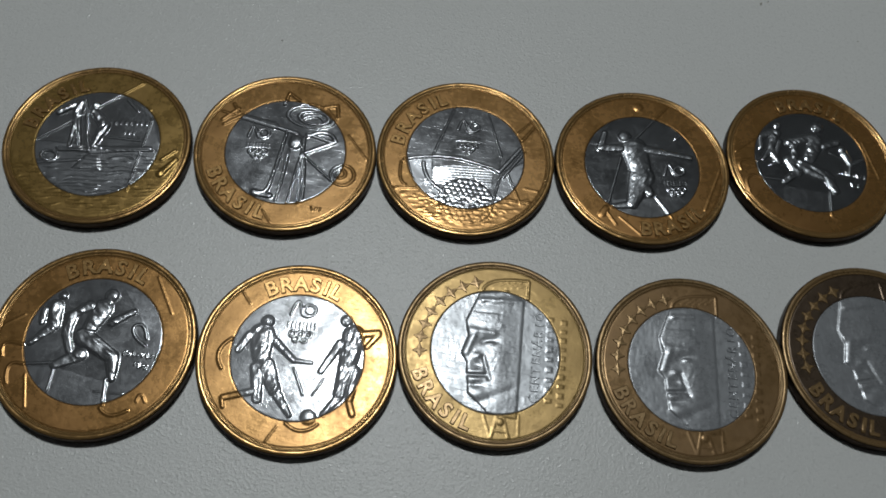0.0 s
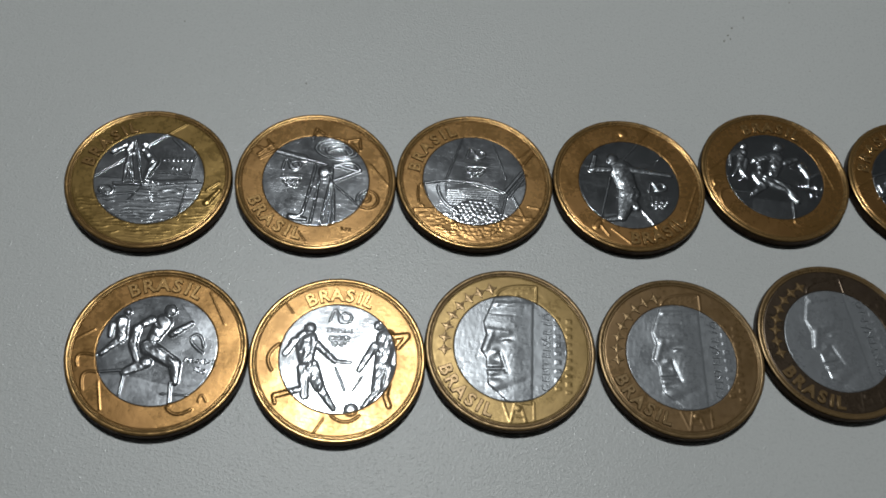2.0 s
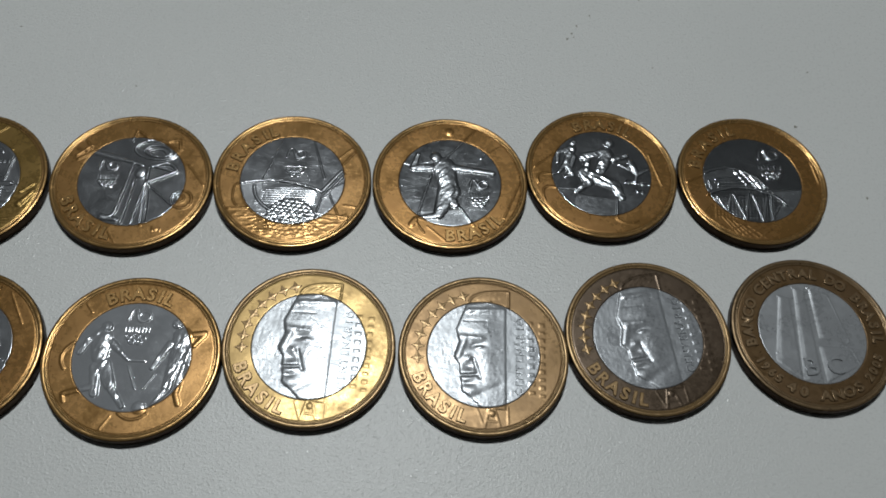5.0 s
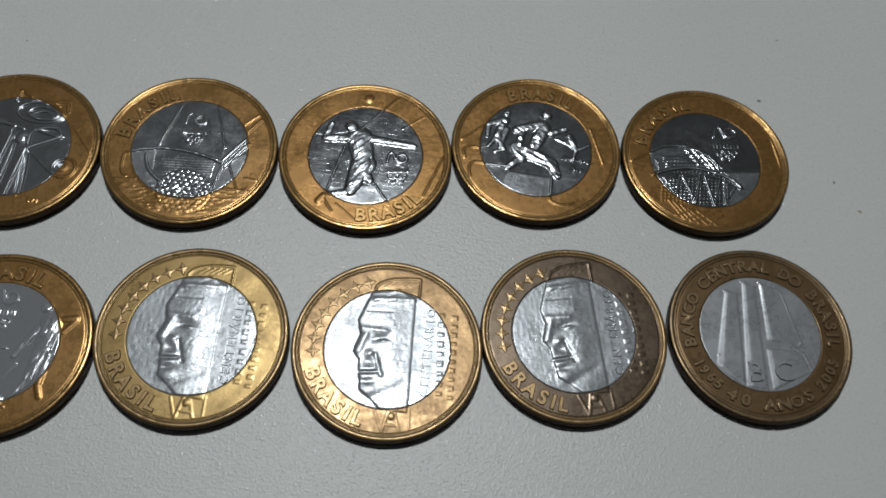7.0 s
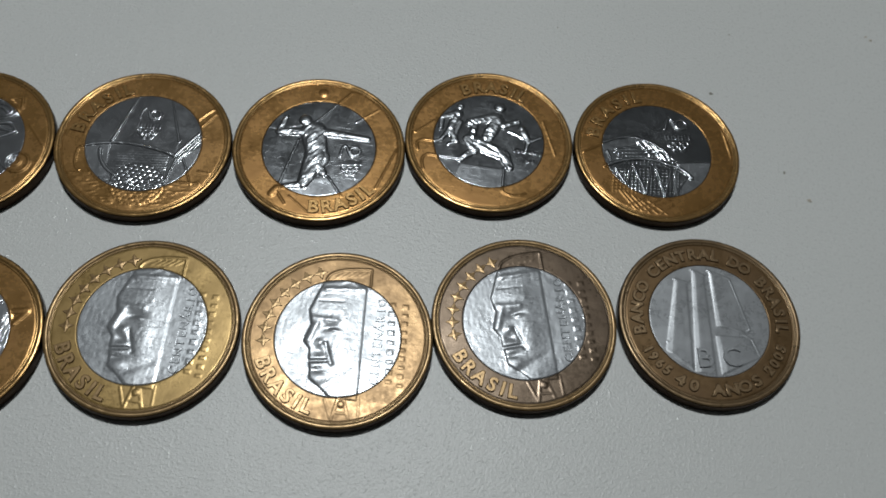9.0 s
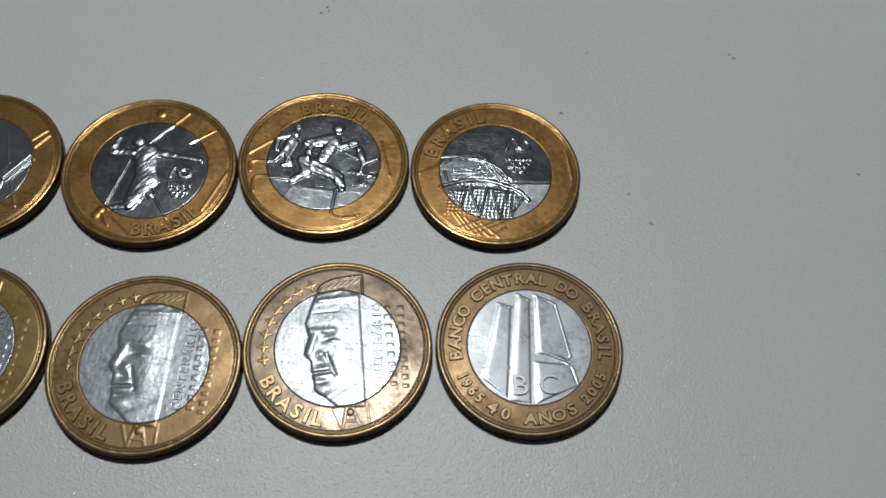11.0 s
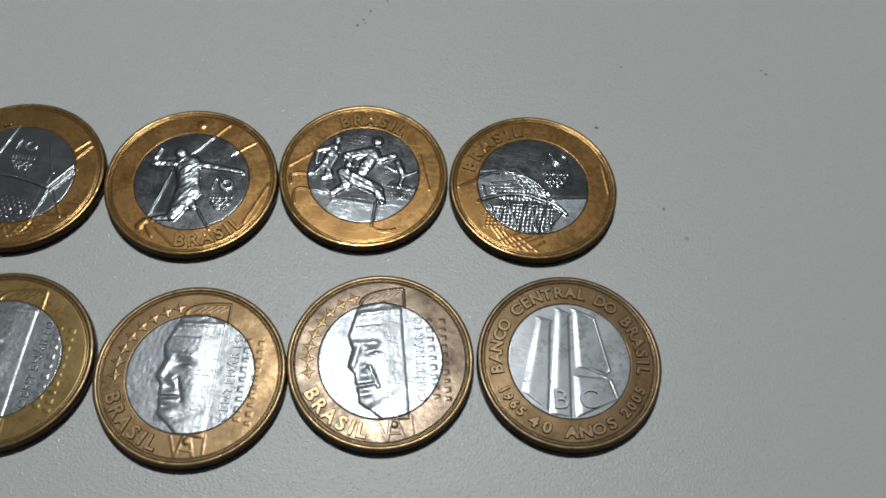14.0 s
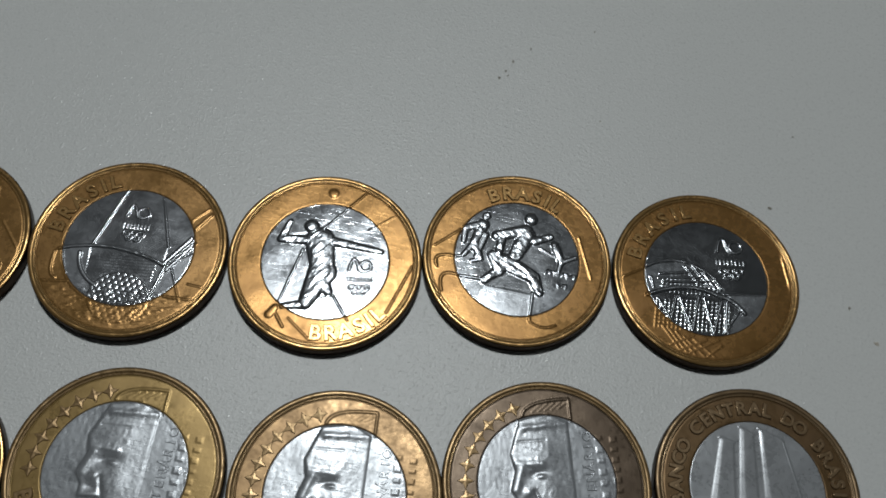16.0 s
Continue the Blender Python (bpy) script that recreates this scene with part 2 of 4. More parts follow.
        self.raise_to(high * rise * np.clip(self.inside(corners) / 0.22, 0, 1))

    def bars(self, x0, y0, x1, y1, count, tall, high=0.1):
        """A row of plain upright bars the size of letters."""
        dx, dy = x1 - x0, y1 - y0
        n = math.hypot(dx, dy)
        for i in range(count):
            k = (i + 0.5) / count
            x, y = x0 + k * dx, y0 + k * dy
            u, v = ((self.x - x) * dx + (self.y - y) * dy) / n, ((self.y - y) * dx - (self.x - x) * dy) / n
            d = np.minimum((0.25 + 0.08 * (i % 2)) * n / count - np.abs(u), tall / 2 - np.abs(v))
            self.raise_to(high * np.clip(d / 0.2, 0, 1))

    def emblem(self, x, y, turn=8, size=1.0):
        """A small mark of plain shapes: two curved strokes, a row of bars and five little hoops."""
        c, s = math.cos(radians(turn)) * size, math.sin(radians(turn)) * size
        at = lambda u, v: (x + c * u - s * v, y + s * u + c * v)
        self.bow(*at(-1.7, 1.6), *at(-1.0, 3.5), *at(-0.3, 2.4), 0.22, 0.13)
        self.bow(*at(-0.3, 2.4), *at(0.1, 1.5), *at(1.0, 1.5), 0.22, 0.13)
        self.hoop(*at(0.85, 2.35), 0.85 * size, 0.8 * size, 0.22, 0.13)
        self.bars(*at(-2.1, 0.0), *at(2.1, 0.0), 8, 0.95, 0.06)
        for u, v in ((-1.1, -1.3), (0.0, -1.3), (1.1, -1.3), (-0.55, -2.05), (0.55, -2.05)):
            self.hoop(*at(u, v), 0.42 * size, 0.42 * size, 0.17, 0.11)

    def marks(self, x0, y0, x1, y1, count):
        """A row of small upright bars, for writing too small to read."""
        dx, dy = x1 - x0, y1 - y0
        n = math.hypot(dx, dy)
        for i in range(count):
            s = (i + 0.5) / count
            x, y = x0 + s * dx, y0 + s * dy
            k = 0.16 + 0.12 * ((i * 7 + count * 3) % 5) / 4
            lean = 0.12 * ((i * 5 + count) % 3 - 1)
            ux, uy = -dy / n * k + dx / n * lean, dx / n * k + dy / n * lean
            self.line(x - ux, y - uy, x + ux, y + uy, 0.13 + 0.04 * (i % 2), 0.09)

    def crumple(self, high, size, seed, turn=25):
        """Folds and small planes, longer one way, inside whatever already stands proud."""
        proud = np.clip((self.h - 0.16) / 0.05, 0, 1)
        c, s = math.cos(radians(turn)), math.sin(radians(turn))
        u, v = c * self.x + s * self.y, 2.3 * (c * self.y - s * self.x)
        folds = lumps(u, v, size * 1.5, seed) + 0.5 * lumps(u, v, size * 0.7, seed + 1)
        self.h = self.h + proud * high * folds

    def strokes(self):
        """Fine uneven upright tool strokes over the field and the figure."""
        inner = np.hypot(self.x, self.y) < R_CORE
        self.h = self.h + inner * (0.003 * lumps(self.x * 4.0 + 0.6 * self.y, self.y, 1.3, 31) + 0.004 * lumps(self.x, self.y, 0.4, 33))

    def hoop(self, x, y, rx, ry, wide, high):
        """A round or oval ridge."""
        d = np.abs(np.hypot((self.x - x) / rx, (self.y - y) / ry) - 1) * (rx + ry) / 2
        self.raise_to(high * np.clip(1 - (d / wide) ** 3, 0, 1))

    def mound(self, x, y, rx, ry, high):
        """An oval mound with steep sides."""
        self.raise_to(high * np.clip(1 - np.hypot((self.x - x) / rx, (self.y - y) / ry) ** 3, 0, 1))

    def patch(self, mask, h):
        self.raise_to(np.where(mask, h, 0))

    def ripples(self, top):
        """Water: long broken waves over the lower part of the face."""
        y = self.y - 0.17 * self.x
        wobble = 0.12 * np.sin(self.x * 0.9) + 0.25 * lumps(self.x, y * 2, 1.6, 7)
        wave = np.sin((y + wobble) * 11.0) * np.clip(0.4 + 1.8 * lumps(self.x, y * 4, 1.7, 3), 0, 1)
        near_rim = np.clip((12.45 - np.hypot(self.x, self.y)) / 0.5, 0, 1)
        self.h = self.h + np.clip((top - y) / 1.0, 0, 1) * near_rim * 0.06 * np.clip(wave, 0, 1)

    def stripes(self):
        """Straight raised strips below the curved edge."""
        y = self.y - 0.12 * self.x
        inside = (y < -1.6 - 0.03 * (self.x - 0) ** 2) & (y > -5.2) & (self.x > -5.6) & (self.x < 4.6)
        inside &= np.hypot(self.x - 1.1, self.y + 7.8) > 4.2
        self.patch(inside, 0.016 * np.clip(np.sin(y * 2 * np.pi / 0.46) + 0.3, 0, 1))

    def dimples(self):
        """Close-packed round bumps inside a disc."""
        u, v = self.x - 1.1, (self.y + 7.8) * 1.12
        inside = (u * u + v * v) < 4.2**2
        step = 0.92
        row = np.round(v / (step * 0.866))
        cx = (np.round(u / step - 0.5 * (row % 2)) + 0.5 * (row % 2)) * step
        d = np.hypot(u - cx, v - row * step * 0.866)
        near_rim = np.clip((12.3 - np.hypot(self.x, self.y)) / 0.4, 0, 1)
        self.patch(inside, near_rim * (0.03 + 0.03 * np.sqrt(np.clip(1 - (d / 0.45) ** 2, 0, 1))))

    def rough_field(self):
        """Tufted ground on the lower ring."""
        y = self.y - 0.12 * self.x
        near_rim = np.clip((12.4 - np.hypot(self.x, self.y)) / 0.5, 0, 1)
        tufts = 1.6 * lumps(self.x * 0.8 + 0.4 * y, y * 2.2, 0.55, 61) + 0.3 * np.sin(y * 7)
        self.h = self.h + np.clip((-6.0 - y) / 1.5, 0, 1) * near_rim * 0.04 * np.clip(tufts, 0, 1)

    def net(self):
        """Crossed fine ridges under the arena's roof line."""
        u, v = self.x, self.y - 0.12 * self.x
        inside = (v < -3.6 - 0.02 * (u + 1) ** 2) & (v > -8.6) & (u > -7) & (u < 4.2)
        mesh_u = np.clip(np.cos(u * 2 * np.pi / 0.62), 0, 1)
        mesh_v = np.clip(np.cos(v * 2 * np.pi / 0.62), 0, 1)
        self.patch(inside, 0.036 * np.maximum(mesh_u, mesh_v))
        upper = (v > -2.9) & (v < 0.6 - 0.09 * (u + 2.4) ** 2) & (u > -6.5) & (u < 2)
        self.patch(upper, 0.03 * np.maximum(mesh_u, mesh_v))


def relief_canoe(f):
    f.facet([(2.1, 8.6), (5.9, 7.4), (9.4, 0.6), (6.6, 0.4), (6.6, 5.7)], 0.0, 0.01, 0.9)
    f.facet([(-9.5, -1.4), (9.5, 0.4), (7.5, -6.5), (0.0, -9.5), (-7.5, -6.5)], 0.0, 0.01, 0.8)
    f.line(-9.0, -1.36, 3.5, 11.7, 0.2, 0.16)
    f.limb(-7.2, 4.0, -4.6, 6.3, 0.6, 0.45, 0.26)
    f.limb(-4.6, 6.3, -4.5, 4.2, 0.85, 0.7, 0.3)
    f.limb(-4.5, 4.2, -3.9, -1.3, 0.5, 0.3, 0.2)
    f.limb(-4.4, 4.2, -2.4, -1.1, 0.5, 0.3, 0.2)
    f.line(-4.0, 7.0, -0.85, -1.7, 0.25, 0.26)
    f.dome(-2.3, 6.3, 0.8, 0.3)
    f.limb(-2.2, 5.2, 0.1, 3.0, 0.65, 0.85, 0.28)
    f.limb(0.1, 3.0, -0.6, -0.8, 0.95, 0.5, 0.32)
    f.line(-0.6, -0.8, 0.8, -0.9, 0.4, 0.22)
    f.bars(0.4, 3.7, 6.4, 4.8, 8, 0.8, 0.05)
    f.bars(3.0, 2.4, 5.0, 2.7, 3, 0.7, 0.045)
    f.line(0.6, 1.1, 6.4, 1.6, 0.18, 0.12)
    f.line(-5.2, -2.4, 8.3, 0.2, 0.24, 0.2)
    f.limb(-0.4, -1.5, 7.8, 0.5, 0.8, 0.4, 0.155)
    f.hoop(-6.2, -3.6, 1.15, 0.85, 0.24, 0.16)
    f.line(-7.4, -5.0, -1.6, -3.4, 0.28, 0.13)
    f.shape([(-2.4, -5.0), (-1.0, -2.3), (0.9, -2.2), (1.8, -4.5)], 0.1, 0.5)
    f.limb(-5.4, -2.1, -1.0, -1.6, 0.3, 0.5, 0.17)
    f.line(6.64, 5.75, 6.57, -7.15, 0.17, 0.12)
    f.line(2.1, 8.3, 4.2, 6.6, 0.24, 0.1)
    f.line(2.9, 8.4, 5.9, 7.2, 0.2, 0.08)
    f.limb(10.5, -3.4, 12.1, -0.6, 0.65, 0.35, 0.22)
    f.line(10.0, -1.0, 11.6, 0.9, 0.25, 0.14)
    f.ripples(-1.6)
    f.crumple(0.05, 0.8, 32, 70)


def relief_curls(f):
    f.line(-7.72, 4.68, 1.01, 3.38, 0.34, 0.18)
    f.hoop(2.5, 6.7, 3.6, 1.9, 0.26, 0.17)
    f.hoop(3.0, 6.6, 2.3, 1.2, 0.26, 0.18)
    f.bow(1.4, 6.2, 3.2, 7.1, 4.6, 6.3, 0.26, 0.17)
    f.bow(1.01, 1.97, 2.77, 0.08, 4.29, -7.53, 0.23, 0.24)
    f.limb(-7.72, 4.68, -2.75, 4.07, 0.59, 0.71, 0.16)
    f.bow(2.72, 3.27, 5.46, 4.33, 7.12, 3.03, 0.34, 0.20)
    f.bow(-0.25, 7.80, 1.75, 9.06, 5.05, 8.43, 0.19, 0.12)
    f.line(2.30, 2.90, 3.75, -8.44, 0.27, 0.20)
    f.mound(1.15, 1.9, 1.15, 1.5, 0.25)
    f.line(2.67, 3.55, 6.91, 2.82, 0.34, 0.18)
    f.line(6.91, 2.82, 2.77, 0.08, 0.34, 0.18)
    f.line(3.10, -0.44, 7.95, -3.86, 0.19, 0.15)
    f.hoop(9.3, -2.5, 1.75, 1.75, 0.24, 0.18)
    f.hoop(8.9, -2.3, 0.8, 0.8, 0.24, 0.16)
    f.limb(-2.90, -7.91, -0.53, -8.06, 0.69, 0.46, 0.20)
    f.line(-10.64, 3.57, -8.71, 5.99, 0.30, 0.16)
    f.line(-10.23, 2.76, -8.19, 4.60, 0.23, 0.15)
    f.line(-2.0, 8.2, -1.7, 10.4, 0.26, 0.2)
    f.line(-1.7, 10.4, 0.1, 9.4, 0.26, 0.2)
    f.line(4.2, 8.9, 6.1, 9.6, 0.26, 0.2)
    f.line(6.1, 9.6, 6.6, 7.6, 0.26, 0.2)
    f.line(-10.9, 5.0, -9.2, 4.7, 0.26, 0.16)
    f.line(-9.6, 6.7, -8.6, 5.4, 0.26, 0.16)
    f.emblem(-4.3, 0.2, 10, 0.9)
    f.bow(-0.5, 3.6, -0.7, -1.8, -1.0, -6.4, 0.24, 0.22)
    f.bow(-1.0, -6.4, -1.6, -7.6, -3.0, -7.9, 0.3, 0.2)
    f.bow(0.5, 0.3, 0.6, -4.0, 0.5, -8.6, 0.22, 0.22)
    f.line(2.5, 0.2, 2.2, -8.6, 0.22, 0.22)
    f.marks(5.70, -8.94, 7.56, -8.90, 3)
    f.line(8.82, 4.62, 13.10, 0.13, 0.17, 0.07)
    f.line(-1.00, -10.59, 1.05, -12.93, 0.17, 0.07)
    f.crumple(0.03, 1.0, 70)


def relief_golf(f):
    f.line(-5.05, -0.99, -2.92, 8.70, 0.19, 0.10)
    f.line(2.38, 8.43, 5.43, 1.11, 0.20, 0.10)
    f.bow(-9.19, -2.39, -2.21, -0.67, 5.56, -1.74, 0.27, 0.18)
    f.line(5.47, -1.75, 8.20, 3.04, 0.35, 0.16)
    f.line(6.19, -2.48, 8.87, 2.45, 0.27, 0.14)
    f.line(5.82, -1.98, 5.09, -7.68, 0.19, 0.10)
    f.bow(-8.83, -2.21, -6.29, -6.83, -2.56, -8.68, 0.19, 0.10)
    f.bow(-6.24, -2.33, -5.09, -4.96, -2.53, -6.75, 0.30, 0.12)
    f.line(8.24, 4.51, 10.66, 8.81, 0.24, 0.12)
    f.line(7.41, 5.84, 10.13, 9.32, 0.17, 0.08)
    f.line(6.49, -1.29, 9.24, -6.44, 0.17, 0.09)
    f.bow(-9.60, -2.91, -9.26, -5.67, -8.28, -6.73, 0.19, 0.12)
    f.line(-9.96, -7.56, -6.51, -6.98, 0.19, 0.10)
    f.line(7.11, -6.35, 11.59, -6.04, 0.19, 0.09)
    f.line(9.78, -3.84, 12.41, -3.96, 0.17, 0.07)
    f.emblem(-0.1, 3.2, 6, 0.95)
    f.facet([(-5.0, -1.0), (-2.9, 9.6), (2.3, 9.6), (5.4, 1.1), (5.5, -1.6), (-2.2, -0.8)], 0.0, -0.008)
    f.facet([(-9.4, -2.5), (-5.0, -1.2), (-4.4, -5.0), (-1.8, -9.4), (-6.0, -8.0)], 0.01, 0.012, 0.8)
    f.facet([(5.9, -1.7), (9.2, 1.0), (9.0, -5.0), (5.3, -8.0)], -0.004, 0.012, 0.6)
    f.stripes()
    f.dimples()
    f.rough_field()
    f.crumple(0.03, 1.0, 95)


def relief_serve(f):
    f.dome(-3.19, 4.81, 1.10, 0.30)
    f.limb(-1.49, 2.87, 0.06, -1.73, 2.16, 1.70, 0.28)
    f.limb(-3.50, 2.48, -6.88, 1.96, 0.74, 0.68, 0.22)
    f.limb(-6.88, 1.96, -6.40, 4.89, 0.62, 0.45, 0.20)
    f.limb(-0.15, 3.12, 7.43, 2.98, 0.80, 0.46, 0.20)
    f.limb(0.00, -2.01, -1.19, -7.07, 2.13, 1.01, 0.28)
    f.limb(0.18, -3.34, 1.52, -4.70, 1.23, 0.67, 0.20)
    f.limb(-1.14, -7.22, -4.18, -8.16, 0.71, 0.44, 0.20)
    f.line(-1.71, 4.35, 3.19, 11.63, 0.18, 0.13)
    f.line(-3.48, 0.92, -4.78, -7.58, 0.18, 0.13)
    f.line(2.33, -5.09, 5.14, -8.36, 0.18, 0.10)
    f.dome(-1.37, 10.81, 0.84, 0.16)
    f.limb(-5.58, -9.73, -5.05, -8.58, 0.65, 0.54, 0.15)
    f.line(-4.80, -9.32, -3.30, -11.12, 0.21, 0.12)
    f.line(-2.85, -9.74, 0.65, -12.19, 0.17, 0.08)
    f.line(10.16, -6.02, 12.31, 1.79, 0.18, 0.10)
    f.line(4.96, 5.91, 9.51, 10.25, 0.17, 0.06)
    f.emblem(5.4, -2.0, 10, 0.92)
    f.facet([(2.6, -5.2), (6.0, -9.0), (-4.0, -9.5), (-4.4, -7.0)], 0.005, 0.012, 0.4)
    f.facet([(-1.7, 4.4), (2.6, 11.0), (-9.0, 6.0), (-9.0, 2.4), (-6.9, 2.4)], 0.0, -0.008)
    f.crumple(0.055, 0.9, 125, 55)


def relief_sprint(f):
    f.dome(1.09, 6.69, 1.04, 0.28)
    f.limb(0.68, 4.69, -3.47, 2.92, 1.05, 0.82, 0.22)
    f.limb(0.85, 3.86, -0.25, 0.51, 1.40, 1.05, 0.25)
    f.limb(-2.69, 2.61, -2.77, -0.25, 0.70, 0.58, 0.20)
    f.limb(-1.43, -1.01, 2.74, -2.56, 1.38, 1.03, 0.28)
    f.limb(2.74, -2.56, 3.95, -4.81, 1.03, 0.63, 0.25)
    f.line(3.01, -4.98, 3.11, -9.26, 0.22, 0.16)
    f.bow(3.14, -9.41, 5.08, -9.95, 6.86, -9.25, 0.18, 0.13)
    f.limb(-1.91, -2.05, -4.16, -4.52, 0.86, 0.57, 0.22)
    f.limb(-3.45, -0.38, -2.24, -2.67, 0.92, 0.81, 0.20)
    f.line(-3.87, -4.36, -8.01, -4.59, 0.22, 0.16)
    f.bow(-8.13, -4.50, -10.11, -4.98, -9.83, -7.39, 0.22, 0.14)
    f.bow(-9.03, -1.72, -11.28, -2.15, -11.20, -3.80, 0.22, 0.14)
    f.dome(-5.46, 5.79, 0.66, 0.20)
    f.limb(-5.71, 4.34, -6.52, 1.02, 0.94, 0.70, 0.20)
    f.limb(-6.52, 1.02, -7.75, -1.19, 0.58, 0.35, 0.18)
    f.limb(-5.10, 2.72, -5.88, -1.12, 0.52, 0.41, 0.15)
    f.limb(2.17, 3.25, 4.32, 4.40, 0.70, 0.52, 0.20)
    f.line(-8.81, -1.68, -7.52, -1.15, 0.18, 0.10)
    f.line(-12.14, -0.62, -8.72, 2.90, 0.18, 0.10)
    f.marks(4.24, -1.17, 8.95, -1.28, 8)
    f.marks(6.24, -3.01, 7.86, -2.98, 3)
    f.line(3.08, 2.27, 5.63, 1.34, 0.17, 0.06)
    f.line(8.45, 5.30, 11.00, -1.01, 0.17, 0.07)
    f.limb(-8.2, 3.2, -6.0, 4.3, 0.55, 0.7, 0.18)
    f.limb(-8.1, 1.0, -8.2, 3.2, 0.4, 0.55, 0.16)
    f.limb(-6.4, 0.8, -5.2, -1.3, 0.75, 0.45, 0.2)
    f.limb(-5.2, -1.3, -6.4, -1.9, 0.45, 0.35, 0.16)
    f.dome(5.1, 3.3, 0.62, 0.2)
    f.limb(5.5, 2.5, 6.5, 0.7, 0.72, 0.5, 0.2)
    f.limb(6.5, 0.7, 8.4, 1.9, 0.42, 0.3, 0.16)
    f.limb(6.4, 0.6, 6.2, -0.9, 0.42, 0.3, 0.16)
    f.facet([(-4.0, -5.2), (3.0, -5.2), (3.0, -9.5), (-5.0, -9.0)], 0.0, 0.012, 0.5)
    f.crumple(0.07, 0.9, 155, -30)


def relief_arena(f):
    f.bow(-9.24, -0.33, -4.87, 1.75, -0.66, 0.98, 0.21, 0.13)
    f.bow(-1.45, 1.28, 0.92, 0.17, 2.24, -1.57, 0.18, 0.13)
    f.bow(-8.34, -4.56, -2.85, -2.22, 2.37, -2.72, 0.32, 0.20)
    f.bow(1.62, -2.56, 3.88, -3.01, 5.88, -4.57, 0.32, 0.20)
    f.line(2.67, -2.14, 8.89, -0.98, 0.17, 0.09)
    f.line(-12.06, -2.50, -9.05, -0.38, 0.17, 0.10)
    f.line(-8.13, -1.54, -7.52, -3.18, 0.18, 0.12)
    f.line(-6.75, -0.84, -2.09, 0.49, 0.17, 0.10)
    f.line(-6.84, -1.52, -0.89, -0.18, 0.17, 0.10)
    f.line(-6.20, -2.06, 0.28, -0.62, 0.17, 0.10)
    f.line(-3.30, 1.15, -1.12, -1.32, 0.17, 0.10)
    f.line(-2.22, 1.45, 0.77, -1.63, 0.17, 0.10)
    f.line(-0.87, 1.16, 1.52, -1.71, 0.17, 0.08)
    f.line(-6.73, -4.78, -4.65, -7.81, 0.17, 0.12)
    f.line(-4.65, -7.81, -4.11, -3.85, 0.17, 0.12)
    f.line(-3.75, -3.78, -1.43, -8.90, 0.18, 0.12)
    f.line(-1.43, -8.90, -0.88, -3.25, 0.17, 0.12)
    f.line(-0.13, -3.32, 1.62, -8.75, 0.18, 0.12)
    f.line(1.62, -8.75, 2.44, -3.28, 0.17, 0.12)
    f.line(3.18, -3.35, 3.35, -8.02, 0.18, 0.12)
    f.line(3.35, -8.02, 5.11, -4.29, 0.17, 0.12)
    f.line(10.76, 6.54, 12.60, 0.15, 0.17, 0.08)
    f.line(-5.77, -8.87, -2.58, -12.43, 0.17, 0.04)
    f.line(-4.83, -9.11, -1.68, -12.47, 0.17, 0.04)
    f.line(-3.71, -9.41, -0.40, -12.65, 0.17, 0.04)
    f.line(-2.55, -9.95, 1.02, -12.59, 0.17, 0.04)
    f.line(-1.09, -10.09, 2.41, -12.33, 0.17, 0.04)
    f.line(-2.52, -12.83, 2.43, -9.44, 0.17, 0.05)
    f.line(-4.49, -11.55, -1.17, -9.48, 0.17, 0.05)
    f.line(-3.32, -12.24, 0.67, -9.77, 0.17, 0.05)
    f.line(0.97, -12.19, 2.88, -10.19, 0.17, 0.05)
    f.emblem(3.4, 3.2, 8, 1.1)
    f.facet([(-9.6, 0.3), (-3.2, 2.0), (2.0, -1.3), (2.9, -2.0), (-3.6, -2.5), (-8.0, -4.1)], 0.0, 0.014, 0.5)
    f.facet([(2.9, -2.0), (9.2, -1.0), (8.4, -6.0), (3.6, -9.0), (4.1, -5.2), (5.9, -4.4)], 0.0, 0.025, 1.0)
    f.facet([(-9.5, 0.9), (-3.2, 2.6), (2.8, -1.5), (9.5, -0.6), (5.0, 9.5), (-5.0, 9.5)], 0.0, -0.012)
    f.net()
    f.crumple(0.03, 1.0, 196)


